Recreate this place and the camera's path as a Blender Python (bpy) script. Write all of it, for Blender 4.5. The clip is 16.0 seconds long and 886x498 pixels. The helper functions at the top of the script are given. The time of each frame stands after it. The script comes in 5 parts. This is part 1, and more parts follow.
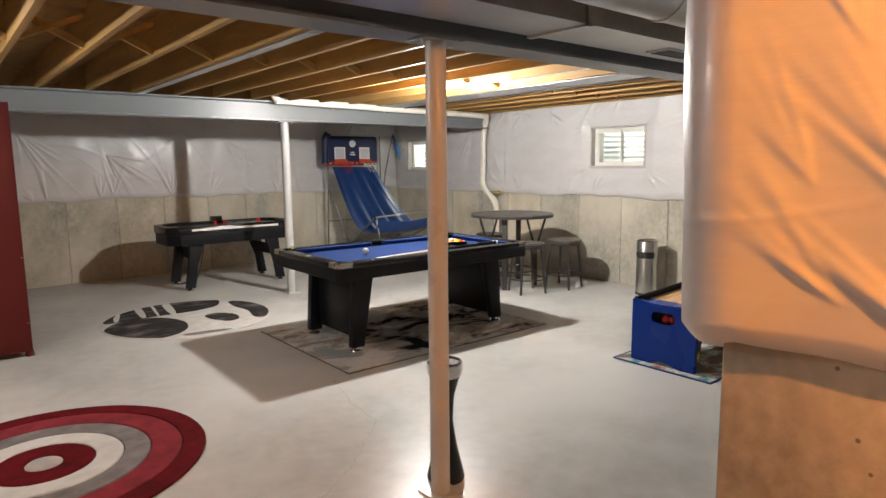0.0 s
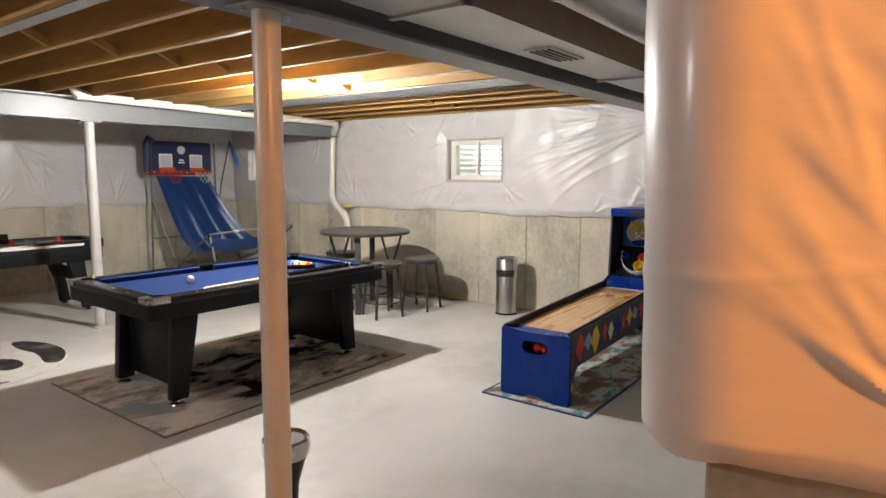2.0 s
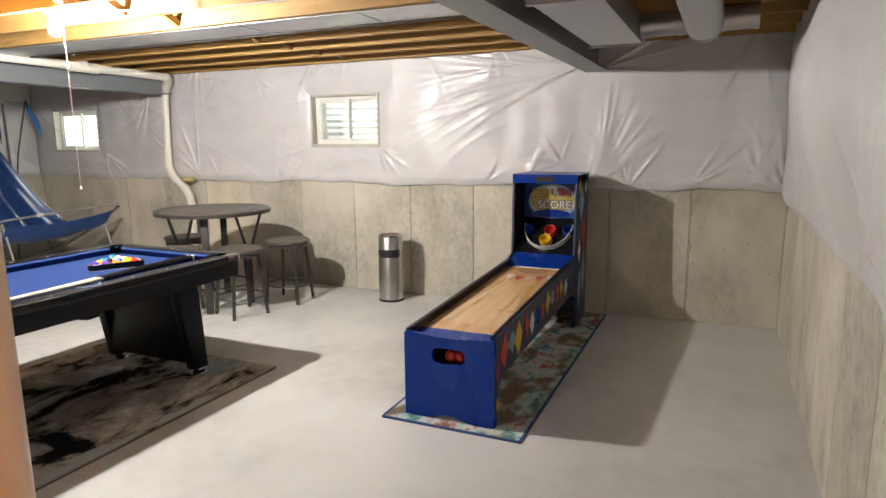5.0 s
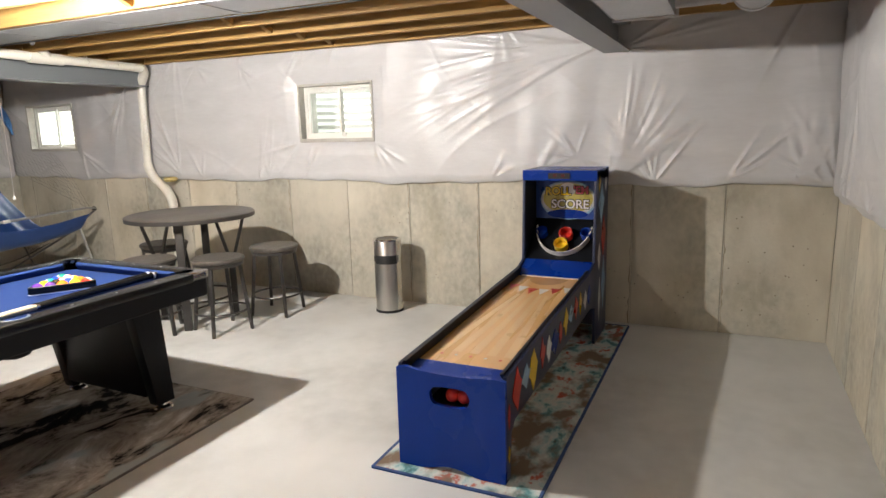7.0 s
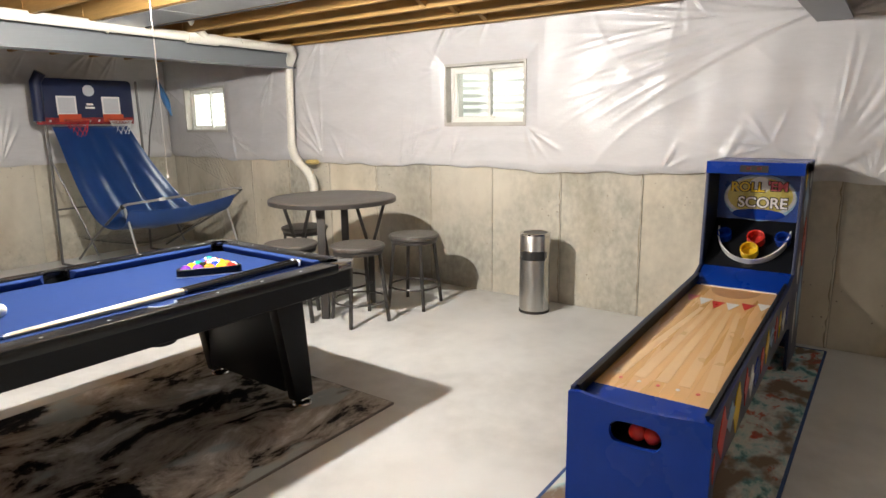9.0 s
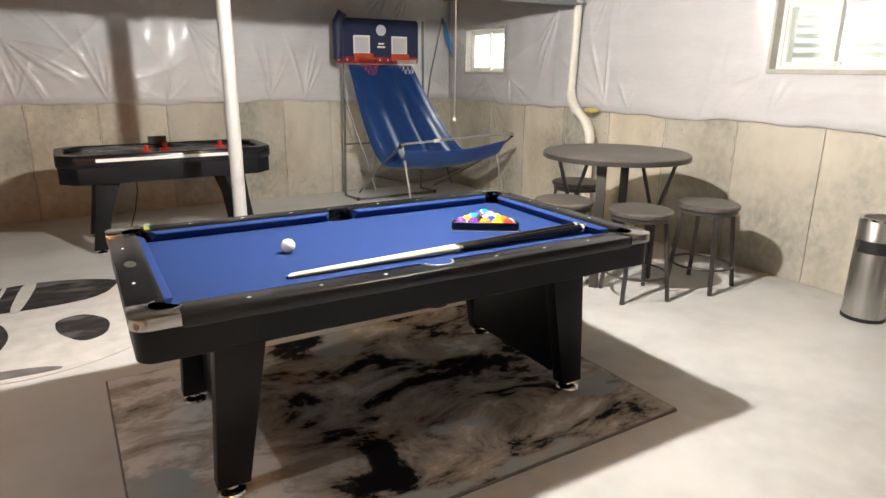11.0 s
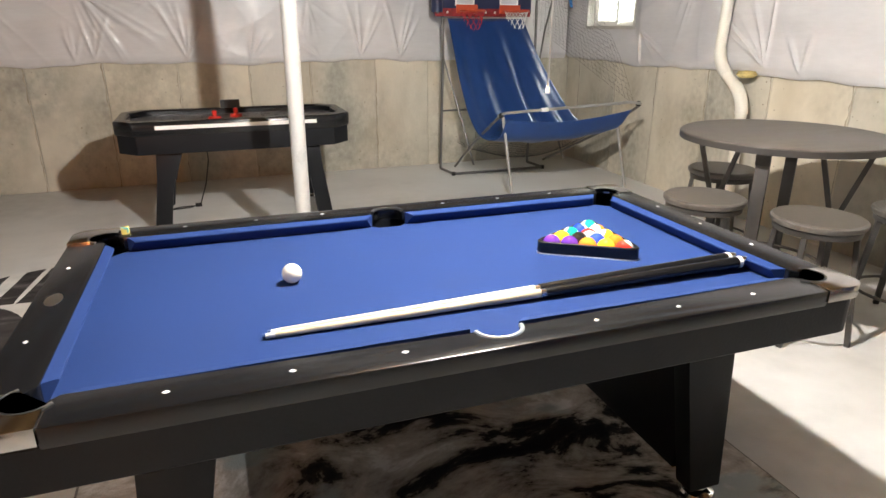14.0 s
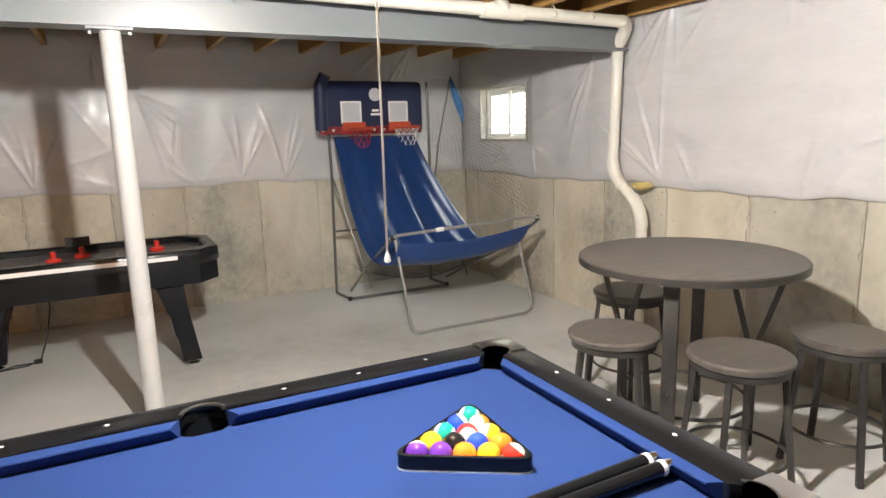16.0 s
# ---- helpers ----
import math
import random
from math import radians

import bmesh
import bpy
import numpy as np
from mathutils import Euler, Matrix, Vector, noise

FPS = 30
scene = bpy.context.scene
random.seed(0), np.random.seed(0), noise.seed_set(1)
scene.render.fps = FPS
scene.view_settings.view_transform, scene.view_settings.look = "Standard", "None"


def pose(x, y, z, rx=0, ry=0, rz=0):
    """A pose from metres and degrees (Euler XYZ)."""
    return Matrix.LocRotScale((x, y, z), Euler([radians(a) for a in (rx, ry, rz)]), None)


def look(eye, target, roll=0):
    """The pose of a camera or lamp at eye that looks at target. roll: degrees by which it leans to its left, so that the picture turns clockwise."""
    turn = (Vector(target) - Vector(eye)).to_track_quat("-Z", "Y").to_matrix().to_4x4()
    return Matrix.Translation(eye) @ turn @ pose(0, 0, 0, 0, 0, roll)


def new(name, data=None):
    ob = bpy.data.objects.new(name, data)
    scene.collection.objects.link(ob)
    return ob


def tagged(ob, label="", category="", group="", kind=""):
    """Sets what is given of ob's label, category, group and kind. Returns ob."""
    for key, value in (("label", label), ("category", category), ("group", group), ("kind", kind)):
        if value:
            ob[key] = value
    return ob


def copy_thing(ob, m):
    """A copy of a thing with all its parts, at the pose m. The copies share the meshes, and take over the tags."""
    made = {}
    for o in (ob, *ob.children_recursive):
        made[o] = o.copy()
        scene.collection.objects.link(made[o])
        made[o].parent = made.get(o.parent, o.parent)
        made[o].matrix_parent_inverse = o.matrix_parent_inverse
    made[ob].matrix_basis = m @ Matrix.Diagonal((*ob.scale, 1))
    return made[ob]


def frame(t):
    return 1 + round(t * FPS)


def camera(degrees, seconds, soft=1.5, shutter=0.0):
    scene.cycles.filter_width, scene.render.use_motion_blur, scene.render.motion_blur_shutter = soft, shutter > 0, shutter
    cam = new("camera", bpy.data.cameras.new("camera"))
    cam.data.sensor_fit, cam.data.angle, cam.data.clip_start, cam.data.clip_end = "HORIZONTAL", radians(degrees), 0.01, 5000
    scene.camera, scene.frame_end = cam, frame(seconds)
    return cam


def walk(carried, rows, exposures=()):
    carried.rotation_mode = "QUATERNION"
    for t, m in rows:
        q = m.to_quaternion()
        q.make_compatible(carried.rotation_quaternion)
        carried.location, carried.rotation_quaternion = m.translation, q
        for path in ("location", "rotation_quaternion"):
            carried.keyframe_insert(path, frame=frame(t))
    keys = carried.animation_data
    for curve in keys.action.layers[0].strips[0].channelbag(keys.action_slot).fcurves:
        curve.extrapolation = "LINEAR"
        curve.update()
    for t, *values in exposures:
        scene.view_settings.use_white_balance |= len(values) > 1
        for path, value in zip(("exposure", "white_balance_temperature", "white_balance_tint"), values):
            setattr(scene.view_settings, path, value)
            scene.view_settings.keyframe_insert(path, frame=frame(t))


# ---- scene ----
cam = camera(70.7, 16.0)
PATH = [
    (0, (0.701, 0.561, 1.538), (1.958, 2.093, 1.267), -0.6),
    (0.5, (0.818, 0.628, 1.545), (2.076, 2.152, 1.24), 0.2),
    (1, (0.938, 0.783, 1.521), (2.332, 2.192, 1.255), 0.6),
    (1.5, (1.016, 0.935, 1.54), (2.552, 2.191, 1.284), 0.9),
    (2, (1.145, 1.045, 1.549), (2.734, 2.236, 1.312), 0.3),
    (2.5, (1.31, 1.155, 1.511), (2.95, 2.249, 1.178), -0.2),
    (3, (1.396, 1.277, 1.535), (3.103, 2.261, 1.193), 0.6),
    (3.5, (1.504, 1.427, 1.562), (3.283, 2.292, 1.268), -0.7),
    (4, (1.635, 1.541, 1.544), (3.419, 2.389, 1.231), -0.2),
    (6.3, (2.325, 1.916, 1.509), (4.149, 2.661, 1.169), -0.9),
    (6.5, (2.384, 1.917, 1.54), (4.203, 2.679, 1.209), 0.1),
    (7, (2.491, 1.958, 1.542), (4.274, 2.782, 1.167), -1.5),
    (7.5, (2.547, 2.114, 1.536), (4.28, 3.052, 1.199), 0.1),
    (8, (2.577, 2.275, 1.542), (4.238, 3.33, 1.186), -0.4),
    (8.5, (2.629, 2.37, 1.528), (4.174, 3.589, 1.171), -0.7),
    (9, (2.764, 2.373, 1.503), (4.351, 3.521, 1.102), -0.8),
    (9.5, (2.839, 2.43, 1.484), (4.254, 3.762, 1.01), 1.3),
    (10, (2.859, 2.564, 1.466), (4.089, 4.06, 0.964), -1.2),
    (10.2, (2.86, 2.647, 1.48), (4.046, 4.182, 0.99), -1.0),
    (12.3, (3.217, 3.175, 1.452), (4.015, 4.879, 0.774), 0.7),
    (12.5, (3.242, 3.263, 1.46), (4.074, 4.963, 0.813), -0.3),
    (13, (3.314, 3.404, 1.447), (4.109, 5.115, 0.783), -0.2),
    (13.5, (3.429, 3.535, 1.425), (4.049, 5.296, 0.707), 0.6),
    (14, (3.521, 3.596, 1.433), (4.175, 5.362, 0.761), 0.2),
    (14.5, (3.595, 3.706, 1.451), (4.408, 5.45, 0.908), 0.7),
    (15, (3.674, 3.817, 1.503), (4.621, 5.533, 1.103), -1.7),
    (15.5, (3.759, 3.912, 1.523), (4.709, 5.634, 1.158), -0.9),
    (16, (3.951, 4.024, 1.522), (4.863, 5.765, 1.153), -1.6),
]
walk(cam, [(t, look(eye, target, roll)) for t, eye, target, roll in PATH],
     exposures=[(0.0, -0.46), (3.0, -0.4), (7.0, -0.2), (10.0, -0.1), (12.5, 0.1), (14.0, 0.14), (15.0, -0.2), (16.0, -0.04)])

# ---- light ----
world = bpy.data.worlds.new("sky")
scene.world = world
world.use_nodes = True
_sky = world.node_tree.nodes.new("ShaderNodeTexSky")
_sky.sky_type, _sky.sun_disc = "NISHITA", False
_sky.sun_elevation, _sky.sun_rotation = radians(72), radians(-104)
_bg = world.node_tree.nodes["Background"]
world.node_tree.links.new(_sky.outputs[0], _bg.inputs[0])
_bg.inputs[1].default_value = 0.15
_sun = bpy.data.lights.new("sun", "SUN")
_sun.energy, _sun.angle, _sun.color = 5.0, radians(0.5), (1.0, 0.95, 0.88)
new("sun", _sun).matrix_basis = look((0, 0, 20), (6.3, 1.6, 0))
BULB = 7700.0        # main pull-chain bulb
BULB_LEFT = 2500.0   # second bulb beside the target rug
BULB_STAIR = 3300.0   # warm bulb by the stairs behind the start


# ---- materials ----
def links(m):
    return m.node_tree.nodes, m.node_tree.links


def material(name, color, rough=0.5, metal=0.0, vary=0.12, scale=6.0, fine=60.0, bump=0.15, bump_scale=None,
             per_piece=0.0, second=None, second_at=(0.5, 0.7), stretch=(1, 1, 1), rough_vary=0.1, coat=0.0, spec=0.5, depth=0.01, streak=None, pits=False):
    """Principled surface with colour variation at two scales, uneven gloss and fine relief, in metres."""
    m = bpy.data.materials.new(name)
    m.use_nodes = True
    n, l = links(m)
    p = n["Principled BSDF"]
    p.inputs["Roughness"].default_value, p.inputs["Metallic"].default_value = rough, metal
    p.inputs["Specular IOR Level"].default_value = spec
    p.inputs["Coat Weight"].default_value, p.inputs["Coat Roughness"].default_value = coat, 0.14
    co = n.new("ShaderNodeTexCoord")
    mp = n.new("ShaderNodeMapping")
    mp.inputs["Scale"].default_value = stretch
    geo = n.new("ShaderNodeNewGeometry")
    l.new(geo.outputs["Position"], mp.inputs[0])
    big = n.new("ShaderNodeTexNoise")
    big.inputs["Scale"].default_value, big.inputs["Detail"].default_value = scale, 6
    small = n.new("ShaderNodeTexNoise")
    small.inputs["Scale"].default_value, small.inputs["Detail"].default_value = fine, 4
    for t in (big, small):
        l.new(mp.outputs[0], t.inputs["Vector"])
    dark = tuple(c * (1 - vary * 1.6) for c in color) + (1,)
    light = tuple(min(1, c * (1 + vary)) for c in color) + (1,)
    ramp = n.new("ShaderNodeValToRGB")
    ramp.color_ramp.elements[0].position, ramp.color_ramp.elements[1].position = 0.3, 0.7
    ramp.color_ramp.elements[0].color, ramp.color_ramp.elements[1].color = dark, light
    mixed = n.new("ShaderNodeMath")
    mixed.operation = "MULTIPLY_ADD"
    mixed.inputs[1].default_value = 0.35
    l.new(small.outputs[0], mixed.inputs[0])
    scaled = n.new("ShaderNodeMath")
    scaled.operation = "MULTIPLY"
    scaled.inputs[1].default_value = 0.65
    l.new(big.outputs[0], scaled.inputs[0])
    l.new(scaled.outputs[0], mixed.inputs[2])
    l.new(mixed.outputs[0], ramp.inputs[0])
    out = ramp.outputs[0]
    if second:
        tone = n.new("ShaderNodeTexNoise")
        tone.inputs["Scale"].default_value, tone.inputs["Detail"].default_value = scale * 0.45, 8
        l.new(mp.outputs[0], tone.inputs["Vector"])
        step = n.new("ShaderNodeMapRange")
        step.inputs[1].default_value, step.inputs[2].default_value = second_at
        l.new(tone.outputs[0], step.inputs[0])
        mx = n.new("ShaderNodeMix")
        mx.data_type = "RGBA"
        l.new(step.outputs[0], mx.inputs[0])
        l.new(out, mx.inputs[6])
        mx.inputs[7].default_value = (*second, 1)
        out = mx.outputs[2]
    if streak:
        runs = n.new("ShaderNodeTexNoise")
        runs.inputs["Scale"].default_value, runs.inputs["Detail"].default_value = 1.0, 7
        runmap = n.new("ShaderNodeMapping")
        runmap.inputs["Scale"].default_value = (2.6, 2.6, 1.3)
        l.new(geo.outputs["Position"], runmap.inputs[0])
        l.new(runmap.outputs[0], runs.inputs["Vector"])
        keep = n.new("ShaderNodeMapRange")
        keep.inputs[1].default_value, keep.inputs[2].default_value, keep.inputs[4].default_value = 0.5, 0.72, 0.5
        l.new(runs.outputs[0], keep.inputs[0])
        mx2 = n.new("ShaderNodeMix")
        mx2.data_type = "RGBA"
        l.new(keep.outputs[0], mx2.inputs[0])
        l.new(out, mx2.inputs[6])
        mx2.inputs[7].default_value = (*streak, 1)
        out = mx2.outputs[2]
    if pits:
        vor = n.new("ShaderNodeTexVoronoi")
        vor.inputs["Scale"].default_value = 16
        l.new(geo.outputs["Position"], vor.inputs["Vector"])
        hole = n.new("ShaderNodeMapRange")
        hole.inputs[1].default_value, hole.inputs[2].default_value, hole.inputs[3].default_value, hole.inputs[4].default_value = 0.06, 0.11, 0.9, 0.0
        l.new(vor.outputs["Distance"], hole.inputs[0])
        rare = n.new("ShaderNodeMath")
        rare.operation = "MULTIPLY"
        gate = n.new("ShaderNodeMapRange")
        gate.inputs[1].default_value, gate.inputs[2].default_value = 0.47, 0.58
        l.new(big.outputs[0], gate.inputs[0])
        l.new(hole.outputs[0], rare.inputs[0])
        l.new(gate.outputs[0], rare.inputs[1])
        mx3 = n.new("ShaderNodeMix")
        mx3.data_type = "RGBA"
        l.new(rare.outputs[0], mx3.inputs[0])
        l.new(out, mx3.inputs[6])
        mx3.inputs[7].default_value = (0.16, 0.13, 0.1, 1)
        out = mx3.outputs[2]
    if per_piece:
        info = n.new("ShaderNodeObjectInfo")
        shift = n.new("ShaderNodeMapRange")
        shift.inputs[3].default_value, shift.inputs[4].default_value = 1 - per_piece, 1 + per_piece
        l.new(info.outputs["Random"], shift.inputs[0])
        hsv = n.new("ShaderNodeHueSaturation")
        l.new(shift.outputs[0], hsv.inputs["Value"])
        l.new(out, hsv.inputs["Color"])
        out = hsv.outputs[0]
        if streak:
            warm = n.new("ShaderNodeMapRange")
            warm.inputs[1].default_value, warm.inputs[2].default_value, warm.inputs[4].default_value = 0.45, 1.0, 0.28
            l.new(info.outputs["Random"], warm.inputs[0])
            mx4 = n.new("ShaderNodeMix")
            mx4.data_type = "RGBA"
            l.new(warm.outputs[0], mx4.inputs[0])
            l.new(out, mx4.inputs[6])
            mx4.inputs[7].default_value = (0.56, 0.46, 0.31, 1)
            out = mx4.outputs[2]
    l.new(out, p.inputs["Base Color"])
    gloss = n.new("ShaderNodeMapRange")
    gloss.inputs[3].default_value, gloss.inputs[4].default_value = max(0.02, rough - rough_vary), min(1, rough + rough_vary)
    l.new(big.outputs[0], gloss.inputs[0])
    l.new(gloss.outputs[0], p.inputs["Roughness"])
    if bump:
        b = n.new("ShaderNodeBump")
        b.inputs["Strength"].default_value, b.inputs["Distance"].default_value = bump, depth
        relief = small
        if bump_scale:
            relief = n.new("ShaderNodeTexNoise")
            relief.inputs["Scale"].default_value, relief.inputs["Detail"].default_value = bump_scale, 5
            l.new(mp.outputs[0], relief.inputs["Vector"])
        l.new(relief.outputs[0], b.inputs["Height"])
        l.new(b.outputs[0], p.inputs["Normal"])
    return m


def glow(name, color, strength):
    m = bpy.data.materials.new(name)
    m.use_nodes = True
    p = links(m)[0]["Principled BSDF"]
    p.inputs["Emission Color"].default_value, p.inputs["Emission Strength"].default_value = (*color, 1), strength
    p.inputs["Base Color"].default_value = (*color, 1)
    return m


M = {}
M["floor"] = material("slab_concrete", (0.55, 0.548, 0.527), 0.36, vary=0.16, scale=1.1, fine=9, bump=0.03, second=(0.67, 0.668, 0.65), second_at=(0.46, 0.62), rough_vary=0.12)
M["concrete"] = material("wall_concrete", (0.5, 0.475, 0.395), 0.85, vary=0.3, scale=2.6, fine=22, bump=0.25, bump_scale=45, per_piece=0.15, streak=(0.34, 0.29, 0.2), pits=True, second=(0.62, 0.575, 0.475), second_at=(0.44, 0.62), stretch=(1, 1, 0.8))
M["concrete_core"] = material("seam_concrete", (0.42, 0.39, 0.32), 0.9, vary=0.3, scale=4)
M["plastic"] = material("vapour_barrier_plastic", (0.59, 0.58, 0.58), 0.37, spec=0.42, coat=0.12, vary=0.05, scale=2.5, fine=14, bump=0.06, bump_scale=26, rough_vary=0.06, depth=0.008, stretch=(0.7, 0.7, 3.2))
M["wood"] = material("joist_lumber", (0.4, 0.235, 0.072), 0.7, vary=0.22, scale=2.0, fine=18, bump=0.2, stretch=(6, 0.5, 6), second=(0.31, 0.175, 0.052), second_at=(0.5, 0.7))
M["osb"] = material("subfloor_board", (0.3, 0.17, 0.052), 0.8, vary=0.3, scale=9, fine=60, bump=0.3)
M["beam"] = material("grey_painted_steel", (0.18, 0.195, 0.205), 0.36, vary=0.03, scale=3, bump=0.03, rough_vary=0.02)
M["post"] = material("post_paint", (0.5, 0.5, 0.485), 0.3, vary=0.06, scale=4, bump=0.04)
M["duct"] = material("galvanised_steel", (0.52, 0.53, 0.54), 0.36, metal=0.85, vary=0.1, scale=7, fine=40, bump=0.05, rough_vary=0.12)
M["pvc"] = material("white_pvc", (0.78, 0.75, 0.66), 0.35, vary=0.05, scale=5, bump=0.02)
M["black"] = material("black_laminate", (0.006, 0.007, 0.0095), 0.42, vary=0.2, scale=5, fine=120, bump=0.06, spec=0.25)
M["black_rail"] = material("black_rail_laminate", (0.0058, 0.0064, 0.0078), 0.25, spec=0.45, vary=0.08, scale=3, fine=90, bump=0.02, rough_vary=0.03)
M["rubber"] = material("black_rubber", (0.012, 0.012, 0.012), 0.6, vary=0.1)
M["cloth"] = material("blue_felt", (0.0145, 0.036, 0.132), 0.9, vary=0.07, scale=3, fine=300, bump=0.12, spec=0.15, depth=0.002)
M["casting"] = material("worn_chrome_casting", (0.5, 0.48, 0.45), 0.17, metal=1.0, vary=0.08, scale=14, bump=0.03, rough_vary=0.06)
M["liner"] = material("pocket_lip_rubber", (0.2, 0.23, 0.27), 0.4, vary=0.1, bump=0.03)
M["chrome"] = material("chrome", (0.72, 0.71, 0.7), 0.15, metal=1.0, vary=0.03, bump=0.0, rough_vary=0.05)
M["brushed"] = material("brushed_stainless", (0.56, 0.55, 0.52), 0.3, metal=1.0, vary=0.08, scale=3, fine=80, bump=0.03, stretch=(1, 1, 0.1))
M["blue"] = material("blue_cabinet_paint", (0.004, 0.034, 0.27), 0.27, spec=0.17, vary=0.06, scale=4, bump=0.03)
M["maple"] = material("lane_maple", (0.7, 0.42, 0.17), 0.28, vary=0.022, scale=1.6, fine=40, bump=0.02, stretch=(0.35, 5, 4), per_piece=0.04)
M["white"] = material("white_paint", (0.78, 0.77, 0.74), 0.4, vary=0.04, bump=0.02)
M["red"] = material("red_plastic", (0.55, 0.03, 0.02), 0.3, vary=0.06, bump=0.02)
M["yellow"] = material("yellow_plastic", (0.75, 0.5, 0.02), 0.3, vary=0.05, bump=0.02)
M["red_steel"] = material("dark_red_steel", (0.085, 0.007, 0.007), 0.5, spec=0.3, vary=0.1, scale=3, bump=0.04)
M["stool_wood"] = material("dark_grey_wood", (0.105, 0.093, 0.082), 0.4, vary=0.3, scale=3, fine=30, bump=0.12, stretch=(1, 8, 1))
M["gun_metal"] = material("gunmetal_steel", (0.075, 0.07, 0.066), 0.42, metal=0.6, vary=0.12, scale=6, bump=0.04)
M["tarp"] = material("blue_nylon", (0.012, 0.044, 0.16), 0.36, vary=0.1, scale=5, fine=200, bump=0.1)
M["steel_tube"] = material("grey_steel_tube", (0.42, 0.42, 0.41), 0.35, metal=0.7, vary=0.08, bump=0.02)
M["vinyl"] = material("window_vinyl", (0.78, 0.77, 0.72), 0.4, vary=0.04, bump=0.02)
M["jamb"] = material("window_buck_steel", (0.5, 0.48, 0.43), 0.6, vary=0.15, bump=0.1)
M["well"] = material("window_well_steel", (0.82, 0.83, 0.8), 0.45, metal=0.0, vary=0.06, scale=4, bump=0.05)
M["gravel"] = material("well_gravel", (0.35, 0.33, 0.3), 0.9, vary=0.4, scale=30, fine=80, bump=0.6)
M["drywall"] = material("plain_block_wall", (0.36, 0.33, 0.28), 0.85, vary=0.15, scale=3, bump=0.2)
M["bulb"] = glow("bulb_glass", (1.0, 0.955, 0.91), BULB)
M["bulb_left"] = glow("bulb_glass_left", (1.0, 0.955, 0.91), BULB_LEFT)
M["bulb_warm"] = glow("bulb_glass_warm", (1.0, 0.36, 0.085), BULB_STAIR)
M["porcelain"] = material("porcelain", (0.8, 0.79, 0.76), 0.25, vary=0.03, bump=0.0)
M["orange"] = material("orange_rim", (0.5, 0.065, 0.02), 0.4, vary=0.06, bump=0.02)
M["white_net"] = material("white_net_cord", (0.75, 0.74, 0.72), 0.8, vary=0.08, bump=0.05)
M["dark_net"] = material("dark_net_cord", (0.03, 0.03, 0.035), 0.8, vary=0.1, bump=0.05)
M["navy"] = material("navy_board", (0.009, 0.017, 0.06), 0.35, vary=0.12, scale=7, bump=0.03)
M["ivory"] = material("ivory_resin", (0.8, 0.77, 0.68), 0.12, vary=0.02, bump=0.0)

_glass = bpy.data.materials.new("window_glass")
_glass.use_nodes = True
_p = _glass.node_tree.nodes["Principled BSDF"]
_p.inputs["Transmission Weight"].default_value, _p.inputs["Roughness"].default_value, _p.inputs["IOR"].default_value = 1.0, 0.03, 1.05
_p.inputs["Base Color"].default_value = (0.95, 0.97, 0.95, 1)
M["glass"] = _glass


# ---- mesh helpers ----
def finish(bm, bevel=0.0, seg=2):
    if bevel:
        es = [e for e in bm.edges if len(e.link_faces) == 2 and e.calc_face_angle(0) > 0.6]
        bmesh.ops.bevel(bm, geom=es, offset=bevel, segments=seg, affect="EDGES", profile=0.6, clamp_overlap=True)
    return bm


def mesh_object(name, bm, mats, parent=None, smooth=True):
    me = bpy.data.meshes.new(name)
    bm.normal_update()
    bm.to_mesh(me)
    bm.free()
    for m in mats if isinstance(mats, (list, tuple)) else (mats,):
        me.materials.append(m)
    if smooth:
        me.shade_smooth()
        me.set_sharp_from_angle(angle=radians(35))
    ob = new(name, me)
    ob.parent = parent
    return ob


def part(name, bm, mat, parent, label="", smooth=True):
    ob = mesh_object(name, bm, mat, parent, smooth)
    if label:
        tagged(ob, label)
    return ob


def thing(name, label, category, m=None, group=""):
    ob = new(name)
    ob.empty_display_size = 0.1
    ob.matrix_basis = m or Matrix.Identity(4)
    return tagged(ob, label, category, group)


def whole(name, bm, mat, label, category, kind="", group="", smooth=True):
    return tagged(mesh_object(name, bm, mat, None, smooth), label, category, group, kind)


def hexa(bm, c, mi=0):
    """Adds a box-like solid from eight corners: four below, four above, both counter-clockwise from above."""
    v = [bm.verts.new(p) for p in c]
    for f in ((3, 2, 1, 0), (4, 5, 6, 7), (0, 1, 5, 4), (1, 2, 6, 5), (2, 3, 7, 6), (3, 0, 4, 7)):
        bm.faces.new([v[i] for i in f]).material_index = mi
    return v


def box(x0, x1, y0, y1, z0, z1, bevel=0.0, bm=None, mi=0, seg=2):
    own = bm is None
    bm = bmesh.new() if own else bm
    hexa(bm, [(x0, y0, z0), (x1, y0, z0), (x1, y1, z0), (x0, y1, z0), (x0, y0, z1), (x1, y0, z1), (x1, y1, z1), (x0, y1, z1)], mi)
    return finish(bm, bevel, seg) if own else bm


